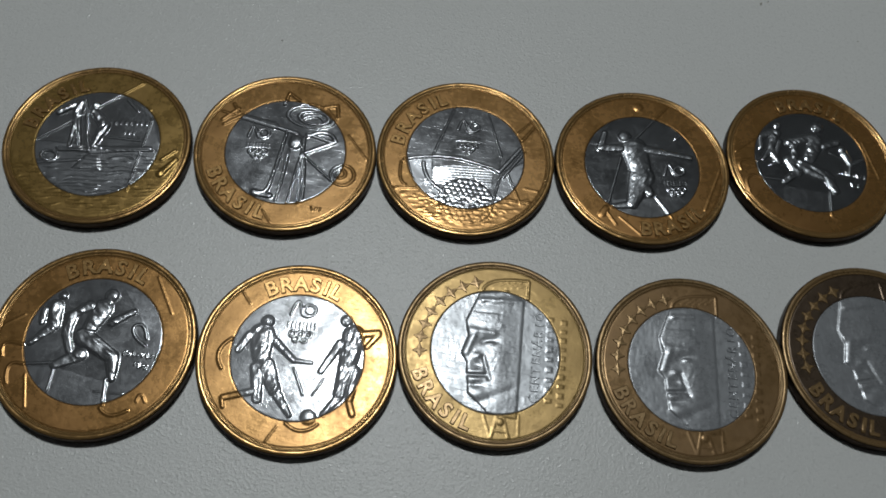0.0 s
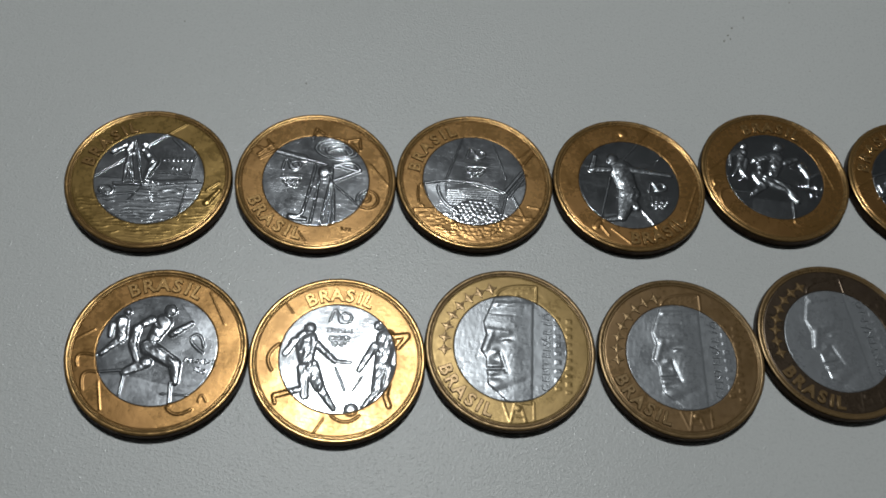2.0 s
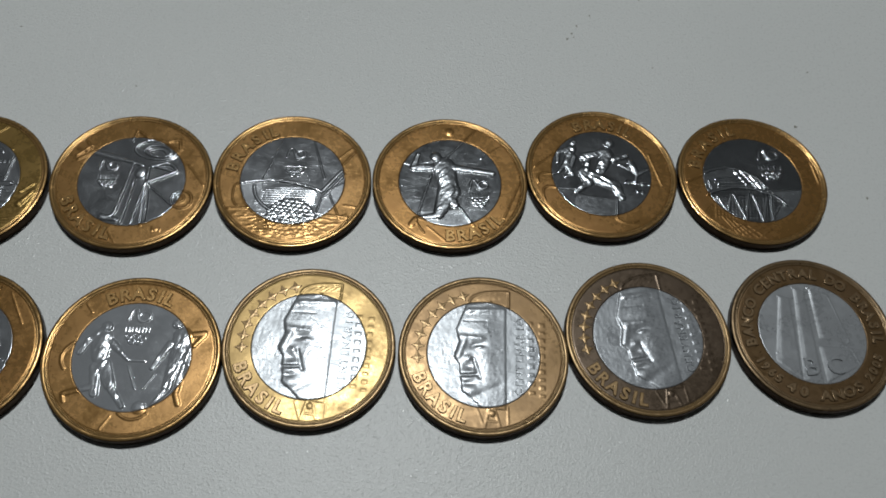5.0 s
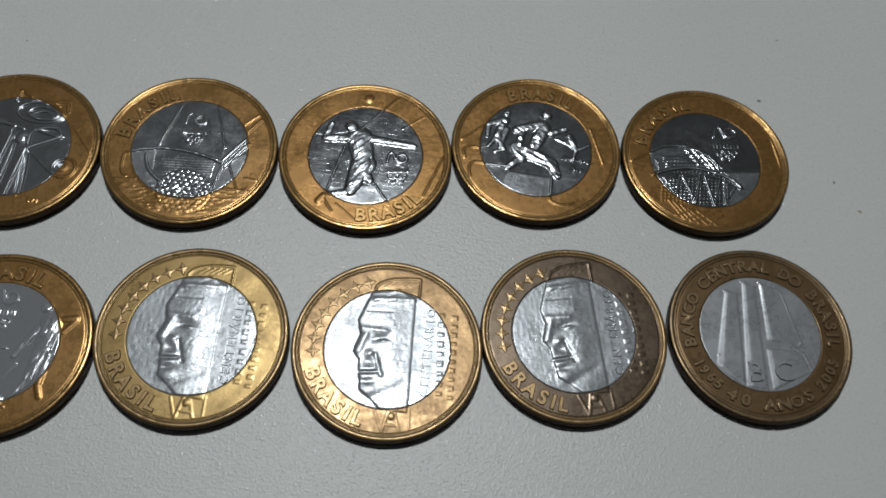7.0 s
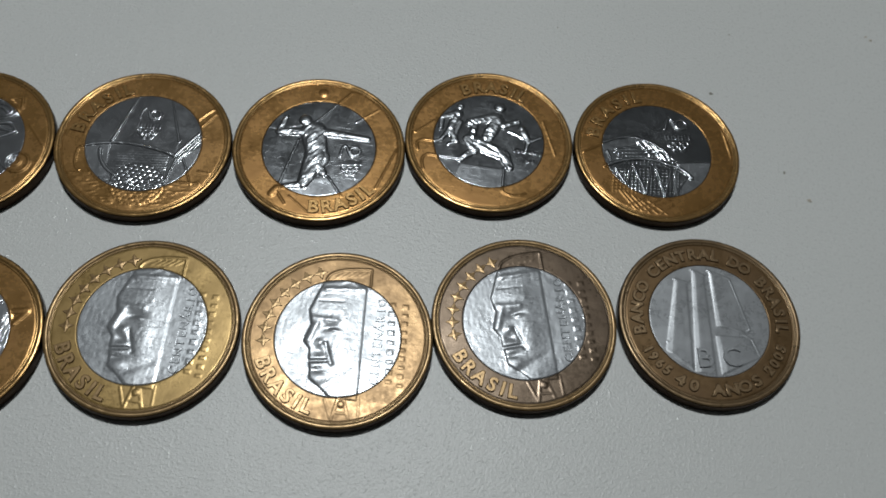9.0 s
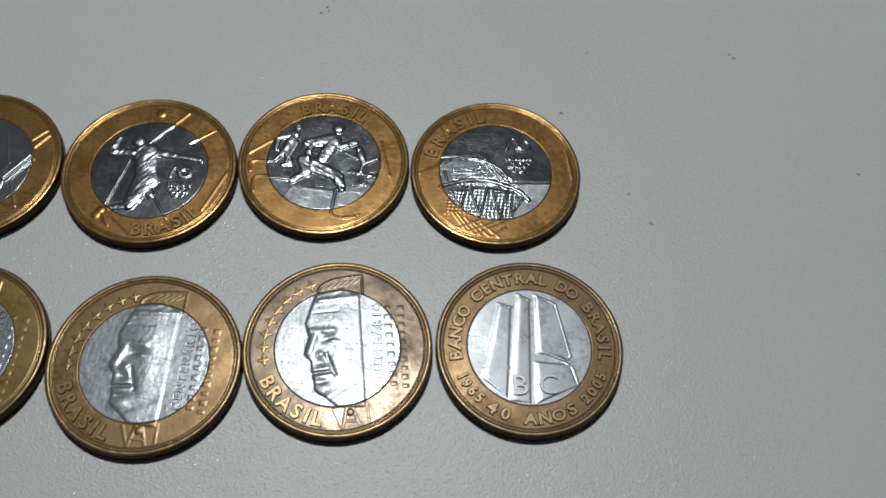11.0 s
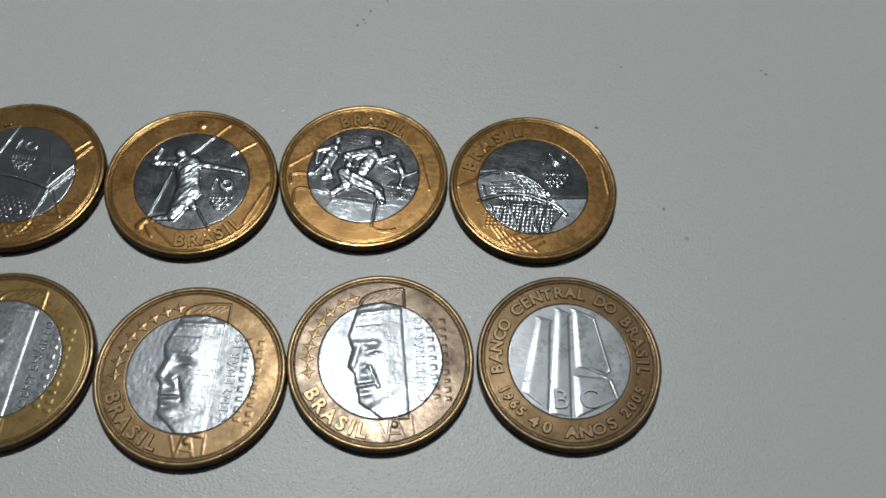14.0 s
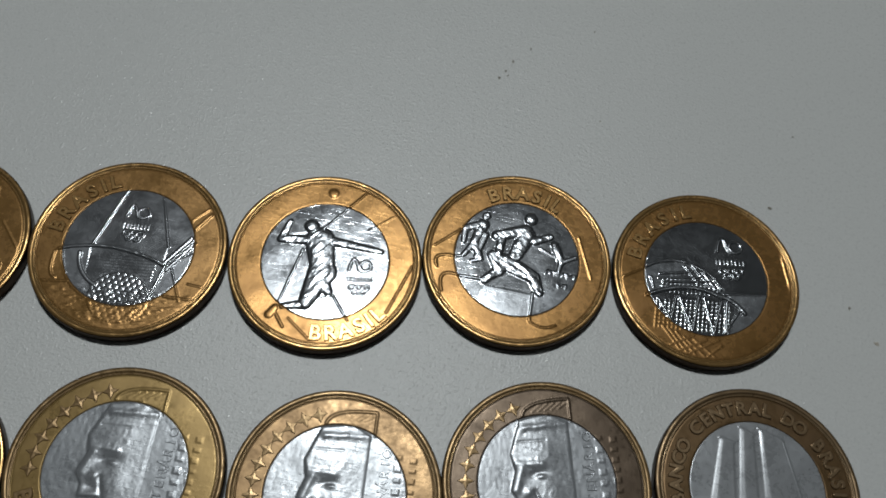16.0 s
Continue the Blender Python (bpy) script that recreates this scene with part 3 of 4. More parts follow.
def relief_blades(f):
    f.dome(0.45, 6.76, 1.01, 0.28)
    f.limb(-0.15, 4.64, -0.98, 1.83, 1.43, 1.07, 0.26)
    f.limb(1.66, 2.88, 4.08, 4.97, 0.65, 0.47, 0.20)
    f.limb(-2.03, 4.73, -4.00, 2.97, 0.83, 0.59, 0.20)
    f.limb(-1.42, 0.18, 3.19, -1.90, 1.41, 1.00, 0.28)
    f.limb(3.23, -2.05, 3.98, -4.86, 1.05, 0.52, 0.26)
    f.line(3.25, -4.96, 3.91, -8.53, 0.22, 0.16)
    f.bow(3.68, -8.91, 5.36, -9.65, 7.30, -8.63, 0.22, 0.14)
    f.limb(-1.15, -2.29, -3.93, -4.35, 1.05, 0.64, 0.22)
    f.line(-3.89, -4.50, -3.76, -7.86, 0.18, 0.12)
    f.line(-7.68, -4.81, -2.42, -3.61, 0.22, 0.14)
    f.bow(-7.65, -4.91, -9.65, -5.36, -9.25, -7.82, 0.22, 0.14)
    f.bow(-8.88, -2.31, -11.20, -2.51, -11.05, -4.29, 0.22, 0.13)
    f.dome(-5.99, 5.48, 0.67, 0.20)
    f.limb(-6.50, 3.77, -5.79, 1.20, 1.12, 0.83, 0.22)
    f.limb(-6.12, 0.62, -8.05, -1.88, 0.76, 0.47, 0.20)
    f.limb(-7.76, 3.03, -7.58, 1.19, 0.53, 0.41, 0.18)
    f.limb(-3.96, 2.82, -3.87, 0.33, 0.83, 0.65, 0.20)
    f.limb(-3.87, 0.33, -2.66, -2.00, 0.70, 0.53, 0.20)
    f.bow(4.70, 2.81, 5.81, 3.24, 6.85, 1.54, 0.23, 0.13)
    f.bow(4.70, 2.81, 5.24, 1.56, 6.94, 0.50, 0.23, 0.13)
    f.marks(4.28, -1.06, 9.18, -0.84, 8)
    f.marks(6.15, -2.23, 8.14, -2.55, 4)
    f.line(-12.40, -0.08, -10.09, 1.87, 0.17, 0.07)
    f.line(-7.26, -6.27, -5.80, -10.53, 0.17, 0.07)
    f.line(5.81, 10.65, 9.18, 5.65, 0.17, 0.07)
    f.bow(8.06, -7.28, 8.38, -6.23, 9.20, -7.11, 0.18, 0.10)
    f.line(2.31, -6.87, 6.01, -6.58, 0.17, 0.05)
    f.facet([(-8.6, -5.2), (-3.9, -4.6), (3.3, -5.4), (3.8, -9.4), (-5.0, -9.4)], 0.0, 0.012, 0.6)
    f.facet([(1.6, 8.0), (4.5, 5.2), (6.0, 3.4), (9.4, 2.0), (7.0, 7.5)], 0.0, 0.006, 0.4)
    f.crumple(0.07, 0.9, 229, -30)


def relief_kick(f):
    f.dome(-5.11, 4.27, 0.98, 0.28)
    f.limb(-5.38, 2.17, -4.86, -0.69, 1.82, 1.33, 0.25)
    f.limb(-7.13, 1.79, -8.07, -0.49, 0.67, 0.54, 0.20)
    f.limb(-3.68, 1.78, -0.31, -0.69, 0.67, 0.42, 0.20)
    f.limb(-0.31, -0.69, 2.11, -0.54, 0.36, 0.24, 0.14)
    f.limb(-3.87, -2.12, -1.97, -5.20, 1.32, 0.90, 0.26)
    f.limb(-1.97, -5.20, 0.71, -8.25, 0.77, 0.41, 0.22)
    f.limb(-5.00, -2.55, -3.99, -6.77, 0.95, 0.72, 0.20)
    f.limb(-4.64, -5.85, -8.40, -7.42, 0.53, 0.47, 0.18)
    f.line(-8.63, -7.46, -8.16, -8.65, 0.30, 0.15)
    f.bow(-9.32, 0.92, -10.59, -1.29, -9.66, -3.51, 0.27, 0.14)
    f.dome(5.63, 6.31, 0.89, 0.25)
    f.limb(7.01, 4.33, 7.02, 0.73, 1.66, 1.36, 0.26)
    f.limb(5.39, 2.84, 3.58, -1.53, 0.67, 0.43, 0.20)
    f.limb(7.02, 0.04, 6.68, -4.34, 1.34, 0.85, 0.25)
    f.limb(8.09, -0.59, 8.19, -4.73, 0.85, 0.55, 0.20)
    f.limb(6.73, -4.69, 5.10, -7.31, 0.66, 0.42, 0.20)
    f.limb(8.09, 4.77, 10.26, 5.38, 0.56, 0.49, 0.16)
    f.limb(10.30, 5.11, 9.08, 3.02, 0.50, 0.37, 0.14)
    f.limb(8.26, -5.23, 8.94, -6.65, 0.48, 0.48, 0.15)
    f.dome(3.31, -8.08, 1.13, 0.16)
    f.bow(0.52, -9.38, 2.77, -10.05, 4.71, -8.78, 0.22, 0.13)
    f.line(-0.03, -1.80, 1.88, -5.15, 0.19, 0.10)
    f.line(4.22, -2.48, 3.15, -4.96, 0.17, 0.08)
    f.line(-9.72, 8.09, -8.14, 6.39, 0.17, 0.08)
    f.line(-1.74, -12.66, -0.55, -10.03, 0.17, 0.07)
    f.emblem(-0.4, 4.5, 5, 1.0)
    f.crumple(0.07, 0.9, 264, 75)


def relief_bust(f):
    # a plain rounded bust in low relief, cut off straight behind
    f.shape([(-3.4, 8.4), (-4.8, 3.8), (-4.15, 1.6), (-4.8, -1.1), (-3.8, -2.3), (-3.6, -4.1), (-3.3, -5.2), (-3.1, -6.7), (-1.5, -7.8), (0.2, -9.2), (4.15, -9.2), (3.5, 1.6), (3.15, 8.2), (0.5, 9.4)], 0.1, 0.42)
    f.swell(0.6, 0.5, 3.4, 6.0, 8, 0.058)
    f.swell(-1.3, 3.9, 2.3, 2.0, 0, 0.062)
    f.crease(-3.9, 2.5, -0.6, 2.5, 0.45, 0.072)
    f.crease(-3.3, 1.7, -4.05, -0.9, 0.5, 0.081)
    f.swell(-1.2, 1.15, 1.25, 0.55, 8, -0.123)
    f.swell(-0.8, 0.95, 0.7, 0.34, 5, 0.131)
    f.swell(-2.5, -1.15, 0.7, 0.5, 20, 0.09)
    f.swell(-2.3, -2.45, 0.9, 0.5, 0, -0.081)
    f.crease(-1.6, -1.1, -0.35, -4.2, 0.3, -0.072)
    f.swell(-2.4, -3.5, 1.1, 0.35, 8, 0.043)
    f.crease(-3.4, -4.1, -1.0, -3.75, 0.24, -0.087)
    f.swell(-2.3, -4.6, 1.0, 0.35, 8, 0.058)
    f.swell(-2.2, -5.4, 1.0, 0.35, 8, -0.058)
    f.swell(-1.7, -6.5, 1.2, 0.8, 10, 0.081)
    f.swell(0.5, -1.6, 1.6, 1.9, 0, 0.054)
    f.crease(-1.2, -7.6, 3.2, -5.0, 0.6, -0.045)
    f.crease(-2.8, 7.3, 2.8, 8.0, 0.45, 0.087)
    f.crease(-3.6, 5.4, 0.0, 5.7, 0.16, -0.029)
    f.crease(-2.9, 6.5, 0.6, 8.9, 0.3, -0.016)
    f.crease(-1.0, 6.8, 2.4, 8.6, 0.3, -0.014)
    f.ease(3.15, 8.2, 4.15, -9.2, 3.0, 0.45)
    f.line(3.43, 11.3, 3.6, 8.3, 0.19, 0.07)
    f.bow(-3.0, 8.9, -1.3, 10.6, 3.3, 11.4, 0.22, 0.07)
    for k in range(5):
        f.line(-1.6 + 0.9 * k, 9.5 + 0.14 * k, -0.4 + 0.9 * k, 10.5 + 0.12 * k, 0.2, 0.02)
    f.line(-0.41, -9.50, 0.73, -12.0, 0.24, 0.022)
    f.line(1.4, -9.28, 0.9, -12.4, 0.26, 0.035)
    f.line(2.3, -9.28, 3.4, -12.2, 0.26, 0.025)
    f.line(1.3, -11.2, 2.8, -11.2, 0.2, 0.035)
    f.line(4.31, -8.61, 4.61, -11.9, 0.2, 0.022)
    f.dome(1.95, -9.9, 0.6, 0.09)
    f.bars(8.1, -6.6, 7.1, 6.8, 9, 1.1, 0.035)
    f.bars(9.75, -6.9, 9.1, 6.6, 10, 1.05, 0.035)
    f.strokes()
    f.crumple(0.012, 0.8, 293, 70)


def relief_towers(f):
    f.tower((-5.5, 6.0), (-3.4, 5.7), (-2.2, -8.6), (-6.5, -6.0), 0.085, 0.3)
    f.tower((-2.9, 8.0), (-0.8, 7.3), (1.2, -8.8), (-2.1, -8.8), 0.085, 0.36)
    f.tower((-0.3, 8.35), (3.05, 7.3), (6.1, -0.75), (1.0, -1.1), 0.085, 0.2)
    f.tower((0.8, -2.3), (6.0, -1.9), (7.6, -5.0), (1.8, -8.8), 0.08, 0.18)
    f.line(-5.5, 6.0, -3.4, 5.7, 0.14, 0.06)
    f.line(-2.9, 8.0, -0.8, 7.3, 0.14, 0.065)
    f.line(-0.3, 8.35, 3.05, 7.3, 0.14, 0.065)
    f.line(1.8, -0.5, 5.2, -1.35, 0.3, 0.085)
    f.line(3.1, 7.2, 6.1, -0.7, 0.16, 0.05)
    f.line(6.1, -0.7, 5.25, -1.6, 0.16, 0.04)
    f.line(5.25, -1.6, 6.4, -2.2, 0.16, 0.04)
    f.line(6.4, -2.2, 7.6, -4.7, 0.16, 0.04)
    f.line(-6.2, -4.6, -2.6, -3.9, 0.18, 0.05)


def relief_bust_turned(degrees):
    c, s = math.cos(radians(degrees)), math.sin(radians(degrees))

    def relief(f):
        x, y = f.x, f.y
        f.x, f.y = c * x + s * y, c * y - s * x
        relief_bust(f)
        f.x, f.y = x, y

    return relief


def grid_mesh(name, points, rows, cols, closed):
    """A smooth mesh on a rows x cols grid of points; closed joins the last column to the first."""
    idx = np.arange(rows * cols).reshape(rows, cols)
    nxt = np.roll(idx, -1, 1) if closed else idx[:, 1:]
    cur = idx if closed else idx[:, :-1]
    quads = np.stack([cur[:-1], nxt[:-1], nxt[1:], cur[1:]], -1).reshape(-1, 4)
    me = bpy.data.meshes.new(name)
    me.vertices.add(len(points))
    me.vertices.foreach_set("co", (points * MM).astype(np.float32).ravel())
    me.loops.add(quads.size)
    me.loops.foreach_set("vertex_index", quads.astype(np.int32).ravel())
    me.polygons.add(len(quads))
    me.polygons.foreach_set("loop_start", np.arange(0, quads.size, 4, dtype=np.int32))
    me.polygons.foreach_set("use_smooth", np.ones(len(quads), dtype=bool))
    me.update(calc_edges=True)
    me.validate()
    return me


def worn(x, y, seed):
    """Slow dents and handling unevenness of a struck face."""
    return 0.012 * np.sin(0.5 * x + seed) * np.sin(0.43 * y + 2 * seed) + 0.006 * np.sin(1.1 * x - 0.8 * y + seed)


def core_mesh(relief, seed, soft, rounds):
    n = 240
    u, v = np.meshgrid(np.linspace(-1, 1, n), np.linspace(-1, 1, n))
    x, y = u * np.sqrt(1 - v * v / 2) * R_CORE, v * np.sqrt(1 - u * u / 2) * R_CORE
    f = Field(x, y)
    relief(f)
    r = np.hypot(x, y)
    lip = np.clip((R_CORE - r) / 0.12, 0, 1)
    h = f.h
    for _ in range(rounds):
        # long wear rounds the relief off
        p = np.pad(h, 1, mode="edge")
        h = (4 * h + p[:-2, 1:-1] + p[2:, 1:-1] + p[1:-1, :-2] + p[1:-1, 2:]) / 8
    h = h * np.clip((R_CORE - r) / 0.15, 0, 1)
    z = Z_FIELD - 0.03 + h * soft + worn(x, y, seed) - 0.10 * (1 - lip) ** 2
    me = grid_mesh("core", np.stack([x, y, z], -1).reshape(-1, 3), n, n, False)
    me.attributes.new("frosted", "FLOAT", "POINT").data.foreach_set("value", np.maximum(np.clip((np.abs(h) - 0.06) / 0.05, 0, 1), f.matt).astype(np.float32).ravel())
    return me


def ring_mesh(relief, seed, soft):
    turns = 660
    face = np.linspace(R_CORE + 0.01, 12.5, 30)
    # inner lip, face, raised rim, outer wall, chamfer and underside
    radii = np.concatenate([[R_CORE - 0.6, R_CORE - 0.02], face, [12.57, 12.63, 12.7, 12.78, 12.86, 12.93, 13.01, 13.11, 13.24, 13.41, 13.56, 13.68, 13.75, 13.78, 13.78, 13.78, 13.74, 13.63, 9.0, 0.01]])
    high = np.concatenate([[Z_FIELD - 0.4, Z_FIELD - 0.10, Z_FIELD - 0.02], np.full(29, Z_FIELD), [1.72, 1.69, 1.78, 1.85, 1.81, 1.77, 1.83, 1.91, 1.95, 1.95, 1.92, 1.86, 1.77, 1.66, 1.0, 0.25, 0.08, 0.0, 0.0, 0.0]])
    a = np.linspace(0, 2 * np.pi, turns, endpoint=False)
    x, y = radii[:, None] * np.cos(a), radii[:, None] * np.sin(a)
    f = Field(x, y)
    relief(f)
    on_face = ((radii > R_CORE + 0.05) & (radii < 12.51) & (high > 1.5))[:, None]
    fade = np.clip((12.55 - radii) / 0.3, 0, 1)[:, None]
    nick = 0.008 * np.sin(a * 7 + seed) * np.sin(a * 17 + 3 * seed) + 0.012 * lumps(a * 13.5, a * 0 + seed, 0.9, int(seed * 10))
    top = (high > 1.5)[:, None]
    z = high[:, None] + on_face * fade * f.h * soft * 0.75 + top * worn(x, y, seed + 1) + ((radii > 12.87) & (high > 1.5))[:, None] * nick
    me = grid_mesh("ring", np.stack([x, y, z], -1).reshape(-1, 3), len(radii), turns, True)
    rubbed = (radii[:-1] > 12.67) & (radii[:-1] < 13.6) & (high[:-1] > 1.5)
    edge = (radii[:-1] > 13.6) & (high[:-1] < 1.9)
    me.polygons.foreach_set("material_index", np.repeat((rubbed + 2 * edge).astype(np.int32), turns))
    return me


GLYPHS = {}


def glyph(char, high, thick, bevel, bold=0.0):
    """A raised letter, centred, in metres; each one made once from the built-in font."""
    key = (char, high, thick, bevel, bold)
    if key not in GLYPHS:
        curve = bpy.data.curves.new("letter", "FONT")
        curve.body, curve.size, curve.align_x = char, high / 0.69, "CENTER"
        curve.extrude, curve.bevel_depth, curve.bevel_resolution, curve.resolution_u, curve.offset = thick, bevel, 1, 3, bold
        ob = new("letter", curve)
        me = bpy.data.meshes.new_from_object(ob.evaluated_get(bpy.context.evaluated_depsgraph_get()))
        bpy.data.objects.remove(ob)
        me.name = "letter"
        me.transform(Matrix.Translation((0, -high / 2, 0)))
        me.transform(Matrix.Diagonal((MM, MM, MM, 1)))
        GLYPHS[key] = me
    return GLYPHS[key]


ADVANCE = {"I": 0.55, " ": 0.75, "1": 0.75, "L": 0.85}


def arc_text(parent, text, start, end, radius, high, mat, outward=True, wide=1.0, raised=0.1, bold=0.05):
    """Letters round a ring from the start angle to the end angle, tops outward or inward."""
    along = [0.0]
    for one, two in zip(text, text[1:]):
        along.append(along[-1] + (ADVANCE.get(one, 1.0) + ADVANCE.get(two, 1.0)) / 2)
    for char, at in zip(text, along):
        if char == " ":
            continue
        a = start + (end - start) * at / along[-1]
        me = glyph(char, high, raised, 0.12, bold).copy()
        me.materials.clear()
        ob = mesh_part("letter", me, mat, parent)
        turn = a - 90 if outward else a + 90
        ob.matrix_local = pose(radius * math.cos(radians(a)) * MM, radius * math.sin(radians(a)) * MM, (Z_FIELD + 0.01) * MM, 0, 0, turn) @ Matrix.Diagonal((wide, 1, 1, 1))


def line_text(parent, text, x0, y0, x1, y1, high, mat, z, raised=0.05, upright=None):
    for i, char in enumerate(text):
        s = i / (len(text) - 1)
        me = glyph(char, high, raised, 0.05).copy()
        me.materials.clear()
        ob = mesh_part("letter", me, mat, parent)
        turn = math.degrees(math.atan2(y1 - y0, x1 - x0)) if upright is None else upright
        ob.matrix_local = pose((x0 + s * (x1 - x0)) * MM, (y0 + s * (y1 - y0)) * MM, z * MM, 0, 0, turn)


def star_mesh(r):
    """A raised four-pointed star with hollowed sides."""
    bm = bmesh.new()
    peak = bm.verts.new((0, 0, 0.15 * MM))
    rim = []
    for i in range(16):
        a = radians(i * 22.5)
        rr = r * (1.0, 0.6, 0.46, 0.6)[i % 4]
        rim.append(bm.verts.new((rr * math.cos(a) * MM, rr * math.sin(a) * MM, 0.11 * MM)))
    low = [bm.verts.new((v.co.x * 1.18, v.co.y * 1.18, -0.02 * MM)) for v in rim]
    for i in range(16):
        j = (i + 1) % 16
        bm.faces.new((peak, rim[i], rim[j]))
        bm.faces.new((rim[i], low[i], low[j], rim[j]))
    me = bpy.data.meshes.new("star")
    bm.to_mesh(me)
    bm.free()
    return me


def coin(x, y, relief, gold, silver, rim, label, seed, soft=1.0, rounds=0):
    """A two-metal coin: a bronze ring with a raised rim round a struck steel core."""
    ob = tagged(new("coin"), label, "coin", "coins in two rows")
    ob.matrix_world = pose(x * MM, y * MM, 0)
    ring = mesh_part("ring", ring_mesh(relief, seed, soft), gold, ob, "bronze-coloured outer ring")
    ring.data.materials.append(rim)
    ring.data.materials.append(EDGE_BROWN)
    core = mesh_part("core", core_mesh(relief, seed, soft, rounds), silver, ob, "silvery steel centre")
    return ring, core


GOLD = metal("gold_bronze", (0.4, 0.218, 0.07), (0.23, 0.118, 0.036), 0.25, 0.6, 0.13, seed=0.0, pure=0.56)
GOLD_OLIVE = metal("olive_bronze", (0.35, 0.222, 0.066), (0.2, 0.122, 0.036), 0.26, 0.6, 0.13, seed=0.3, pure=0.64)
GOLD_RED = metal("copper_bronze", (0.385, 0.205, 0.064), (0.22, 0.11, 0.034), 0.25, 0.6, 0.13, seed=0.6, pure=0.64)
GOLD_YELLOW = metal("yellow_bronze", (0.33, 0.215, 0.072), (0.22, 0.138, 0.044), 0.29, 0.6, seed=0.9, pure=0.46)
GOLD_DARK = metal("brown_tarnished_bronze", (0.125, 0.088, 0.058), (0.068, 0.045, 0.028), 0.28, 0.8, seed=1.2, pure=0.6)
GOLD_WORN = metal("worn_matt_bronze", (0.25, 0.15, 0.06), (0.15, 0.086, 0.034), 0.31, 0.75, seed=1.5, pure=0.48)
GOLD_BROWN = metal("dull_brown_bronze", (0.175, 0.105, 0.045), (0.11, 0.064, 0.028), 0.34, 0.8, seed=1.8, pure=0.6)
POLISHED = metal("rubbed_bronze", (0.5, 0.3, 0.115), (0.32, 0.18, 0.064), 0.22, 0.5, seed=3.0, pure=0.7)
POLISHED_DULL = metal("rubbed_dull_bronze", (0.31, 0.2, 0.09), (0.2, 0.124, 0.054), 0.28, 0.6, seed=3.3, pure=0.5)
POLISHED_BROWN = metal("rubbed_brown_bronze", (0.25, 0.168, 0.09), (0.17, 0.11, 0.056), 0.32, 0.6, seed=3.9, pure=0.6)
# tarnished wall, its brown taken near black for the contact shade too
EDGE_BROWN = metal("tarnished_shaded_edge", (0.05, 0.03, 0.016), (0.028, 0.017, 0.01), 0.45, 0.8, seed=4.0)
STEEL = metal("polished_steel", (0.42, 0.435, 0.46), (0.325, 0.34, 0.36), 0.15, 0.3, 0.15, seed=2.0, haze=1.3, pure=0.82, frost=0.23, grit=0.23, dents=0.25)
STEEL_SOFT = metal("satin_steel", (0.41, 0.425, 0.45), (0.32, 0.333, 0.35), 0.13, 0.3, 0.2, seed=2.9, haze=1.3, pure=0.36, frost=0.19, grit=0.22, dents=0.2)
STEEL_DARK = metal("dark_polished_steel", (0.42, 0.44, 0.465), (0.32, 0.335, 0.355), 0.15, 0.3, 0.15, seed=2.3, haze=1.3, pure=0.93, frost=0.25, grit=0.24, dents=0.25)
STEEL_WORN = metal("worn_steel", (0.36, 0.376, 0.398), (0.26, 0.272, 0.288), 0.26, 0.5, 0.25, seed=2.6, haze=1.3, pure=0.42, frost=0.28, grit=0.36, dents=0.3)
STEEL_PALE = metal("pale_satin_steel", (0.42, 0.435, 0.455), (0.35, 0.363, 0.38), 0.3, 0.3, 0.2, seed=2.8, haze=1.2, pure=0.42, dents=0.2)

ring, core = coin(-53.85, 66.89, relief_canoe, GOLD_OLIVE, STEEL, POLISHED, "two-metal coin with a boat and water relief", 0.4, 1.1, 1)
arc_text(ring, "BRASIL", 172.5, 119.0, 10.6, 1.95, POLISHED)

ring, core = coin(-26.20, 71.15, relief_curls, GOLD, STEEL, POLISHED, "two-metal coin with curling raised strips", 1.3, 1.1, 1)
arc_text(ring, "BRASIL", -148.5, -97.3, 11.0, 2.1, POLISHED, outward=False)

ring, core = coin(0.99, 75.77, relief_golf, GOLD, STEEL, POLISHED, "two-metal coin with a dimpled ball and striped relief", 2.1, 1.1)
arc_text(ring, "BRASIL", 175.2, 119.2, 10.8, 2.0, POLISHED)

ring, core = coin(28.43, 79.73, relief_serve, GOLD_RED, STEEL_DARK, POLISHED, "two-metal coin with a plain leaping shape and small ball", 3.2, 0.8, 1)
arc_text(ring, "BRASIL", -83.5, -36.2, 11.1, 2.1, POLISHED, outward=False)

ring, core = coin(55.29, 86.12, relief_sprint, GOLD_RED, STEEL_DARK, POLISHED, "two-metal coin with plain running shapes in relief", 4.4, 0.8, 1)
arc_text(ring, "BRASIL", 118.1, 65.4, 10.7, 2.0, POLISHED)

ring, core = coin(82.95, 89.11, relief_arena, GOLD_RED, STEEL_DARK, POLISHED, "two-metal coin with an arched arena and netting relief", 5.0, 1.1, 1)
arc_text(ring, "BRASIL", 171.0, 111.4, 10.9, 2.0, POLISHED)

ring, core = coin(-44.59, 36.67, relief_blades, GOLD_RED, STEEL, POLISHED, "two-metal coin with plain sprinting shapes in relief", 6.3, 0.8, 1)
arc_text(ring, "BRASIL", 123.0, 70.3, 11.0, 2.1, POLISHED)

ring, core = coin(-17.09, 39.44, relief_kick, GOLD, STEEL_SOFT, POLISHED, "two-metal coin with two plain shapes and a ball", 7.7, 0.8, 1)
arc_text(ring, "BRASIL", 122.3, 72.2, 10.8, 2.1, POLISHED)

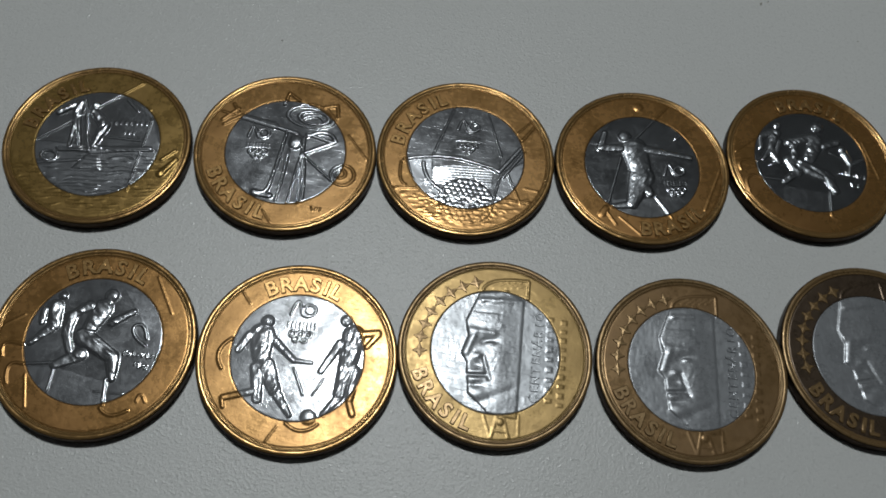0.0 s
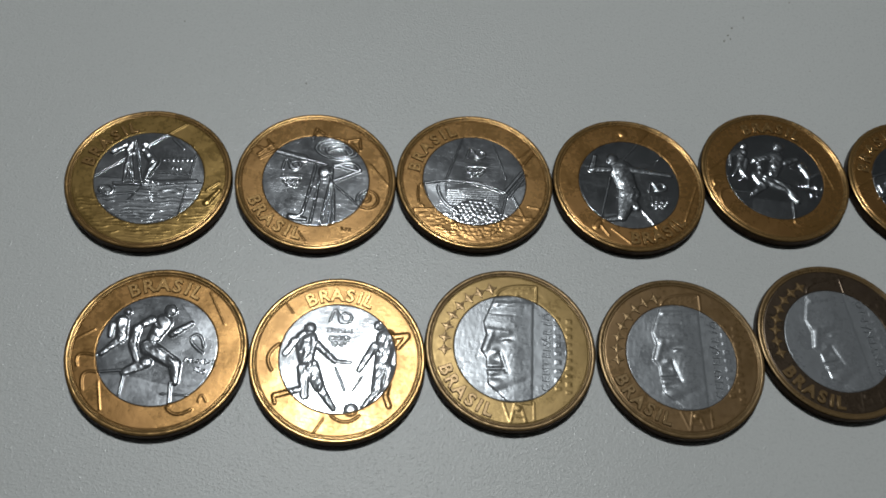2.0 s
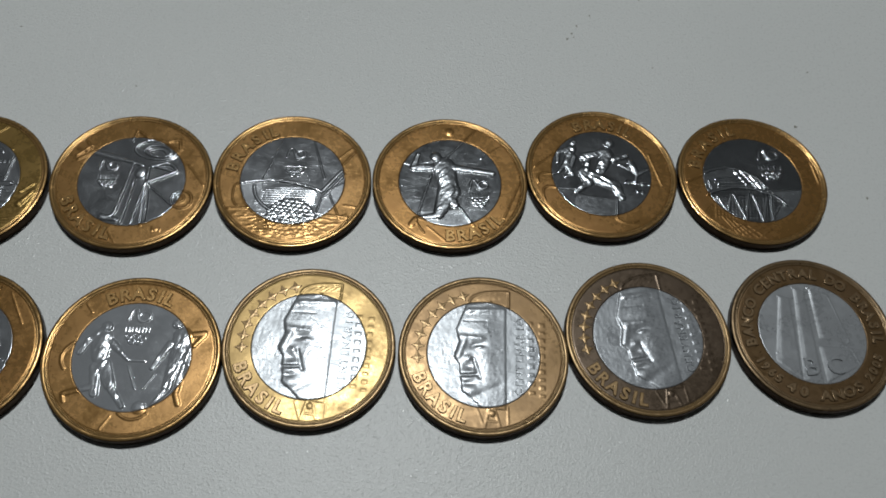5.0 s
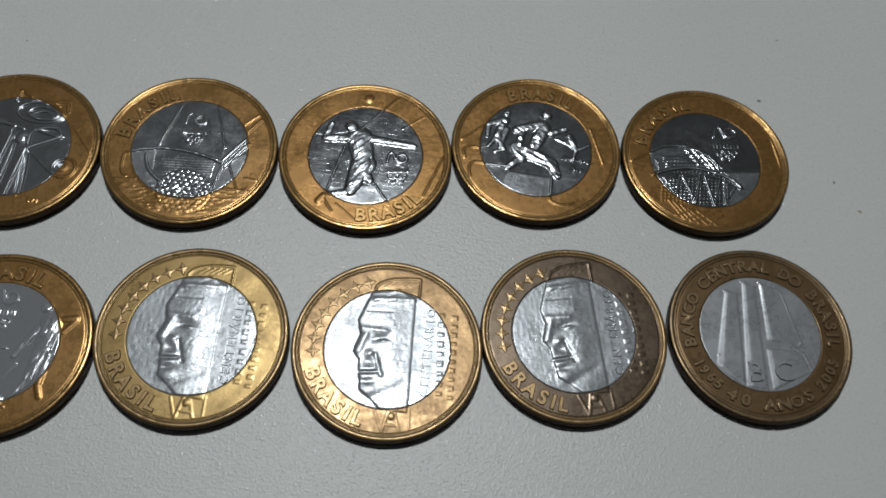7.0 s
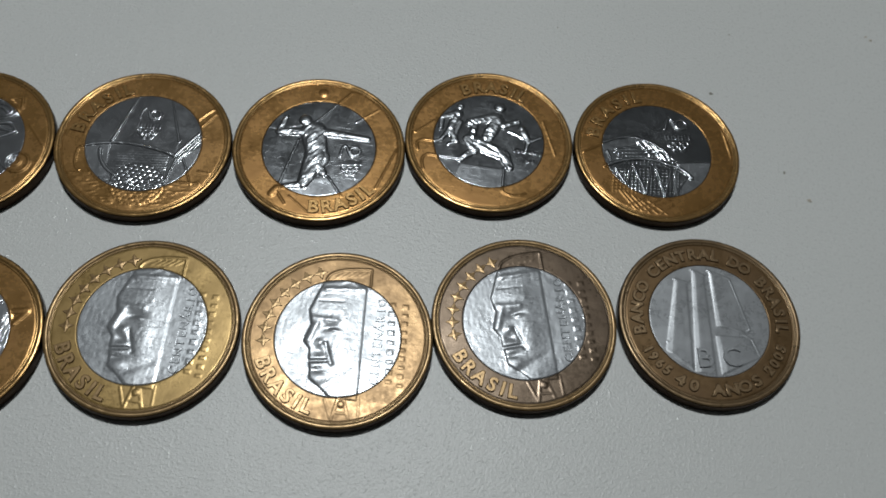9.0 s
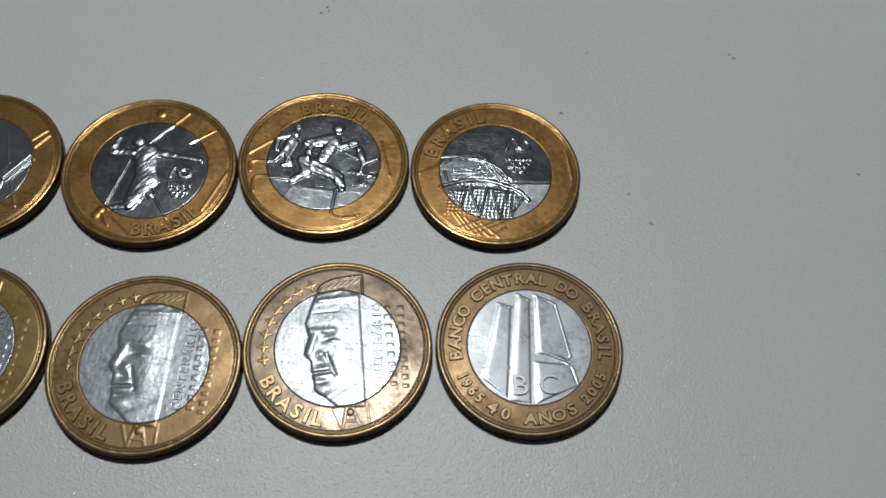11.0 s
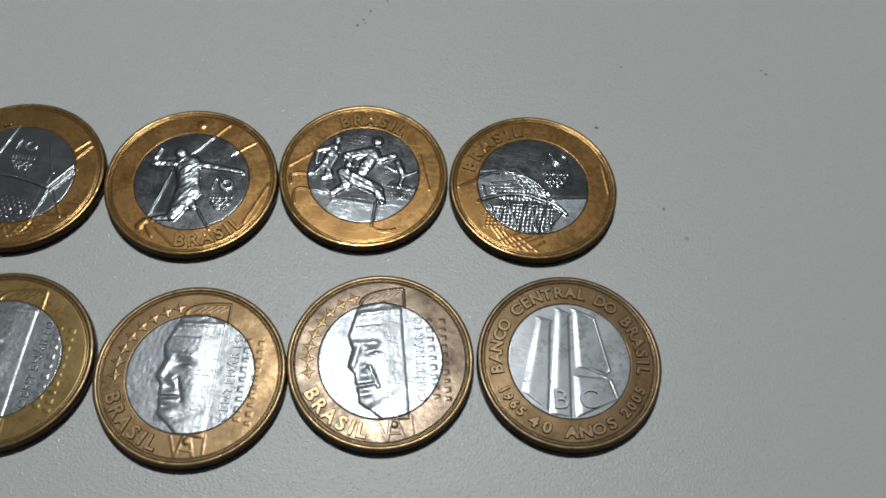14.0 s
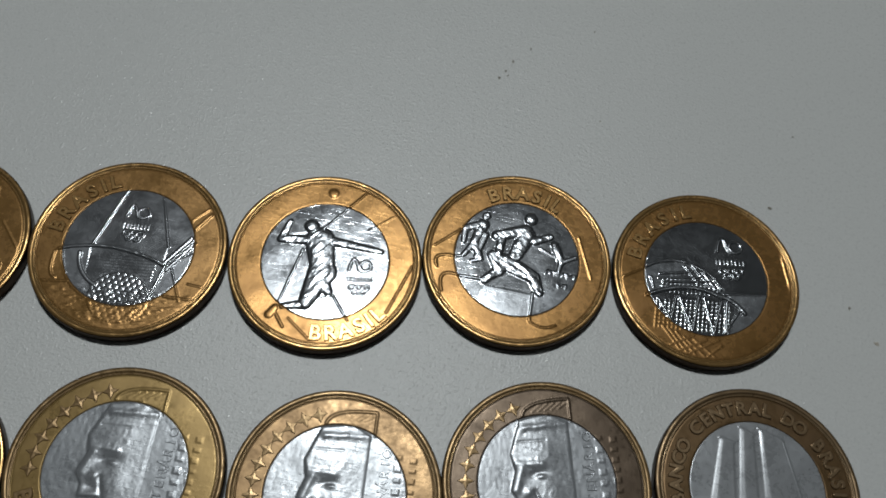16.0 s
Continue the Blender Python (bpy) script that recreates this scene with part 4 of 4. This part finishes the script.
# three coins of one older kind: stars, a plain rounded bust and upright writing
STAR = star_mesh(0.98)
for x, y, turn, gold, label, seed in (
    (9.75, 45.25, 0.0, GOLD_YELLOW, "two-metal coin with yellow starred ring and plain bust", 8.2),
    (37.56, 47.93, 1.9, GOLD_WORN, "two-metal coin with brownish starred ring and plain bust", 9.1),
    (64.13, 54.84, 11.0, GOLD_DARK, "two-metal coin with dark tarnished starred ring", 10.6),
):
    ring, core = coin(x, y, relief_bust_turned(turn), gold, STEEL_WORN, POLISHED_DULL, label, seed, 1.1, 3)
    arc_text(ring, "BRASIL", -152.2 + turn, -104.2 + turn, 11.1, 2.0, POLISHED_DULL, outward=False)
    for i in range(8):
        a = 189.8 - i * 11.03 + turn
        me = STAR.copy()
        star = mesh_part("star", me, POLISHED_DULL, ring)
        star.matrix_local = pose(10.65 * math.cos(radians(a)) * MM, 10.65 * math.sin(radians(a)) * MM, (Z_FIELD + 0.01) * MM, 0, 0, a)
    c, s = math.cos(radians(turn)), math.sin(radians(turn))
    line_text(core, "CENTENÁRIO", 6.0 * c + 5.9 * s, 6.0 * s - 5.9 * c, 5.6 * c - 6.3 * s, 5.6 * s + 6.3 * c, 1.15, STEEL_WORN, Z_FIELD + 0.02)

ring, core = coin(91.69, 59.71, relief_towers, GOLD_BROWN, STEEL_PALE, POLISHED_BROWN, "two-metal coin with tower building and bank lettering", 11.9, 1.0, 3)
arc_text(ring, "BANCO CENTRAL DO BRASIL", 198.0, 1.0, 11.0, 1.7, POLISHED_BROWN)
arc_text(ring, "1965", -145.0, -124.0, 11.0, 1.4, POLISHED_BROWN, outward=False)
arc_text(ring, "40 ANOS", -112.0, -51.3, 11.1, 1.6, POLISHED_BROWN, outward=False, wide=1.15)
arc_text(ring, "2005", -37.6, -15.8, 11.1, 1.4, POLISHED_BROWN, outward=False)
line_text(core, "BC", -0.75, -6.3, 3.35, -5.5, 2.95, STEEL_PALE, Z_FIELD + 0.14, 0.12, 10.0)


# ---- dust and crumbs on the table ----
def speck(x, y, r, mat, label, seed, name="dust_speck"):
    rnd = random.Random(seed)
    bm = bmesh.new()
    bmesh.ops.create_icosphere(bm, subdivisions=2, radius=r * MM)
    for v in bm.verts:
        k = 1 + 0.9 * noise.noise(v.co / (r * MM) * 1.3 + Vector((seed, 0, 0)))
        v.co = Vector((v.co.x * k * rnd.uniform(1.0, 1.1) * 1.5, v.co.y * k, max(v.co.z * k * 0.5, -0.25 * r * MM)))
    ob = part(name, bm, mat)
    ob.matrix_world = pose(x * MM, y * MM, 0.22 * r * MM, 0, 0, rnd.uniform(0, 180))
    tagged(ob, label, "dust", "specks of dust on the table")


for i, (x, y, r) in enumerate(((92.5, 104.1, 0.24), (48.4, 120.0, 0.16), (47.6, 118.4, 0.2), (49.3, 122.2, 0.2), (51.8, 125.4, 0.15), (48.9, 119.2, 0.13), (95.9, 118.2, 0.14), (142.8, 100.5, 0.18), (-31.9, 92.6, 0.12), (-57.0, 102.9, 0.15), (61.8, 131.6, 0.14), (64.8, 113.9, 0.12), (104.9, 89.7, 0.2))):
    speck(x, y, 0.85 * r, MAT_SPECK, "tiny dark speck of dust on the white table", i)
speck(108.8, 84.9, 0.25, MAT_CRUMB, "small grey-brown crumb on the white table", 21, "crumb")
speck(122.0, 121.9, 0.22, MAT_CRUMB, "small pale brown crumb on the white table", 22, "crumb")
speck(121.2, 122.6, 0.16, MAT_CRUMB, "tiny pale brown crumb on the white table", 23, "crumb")
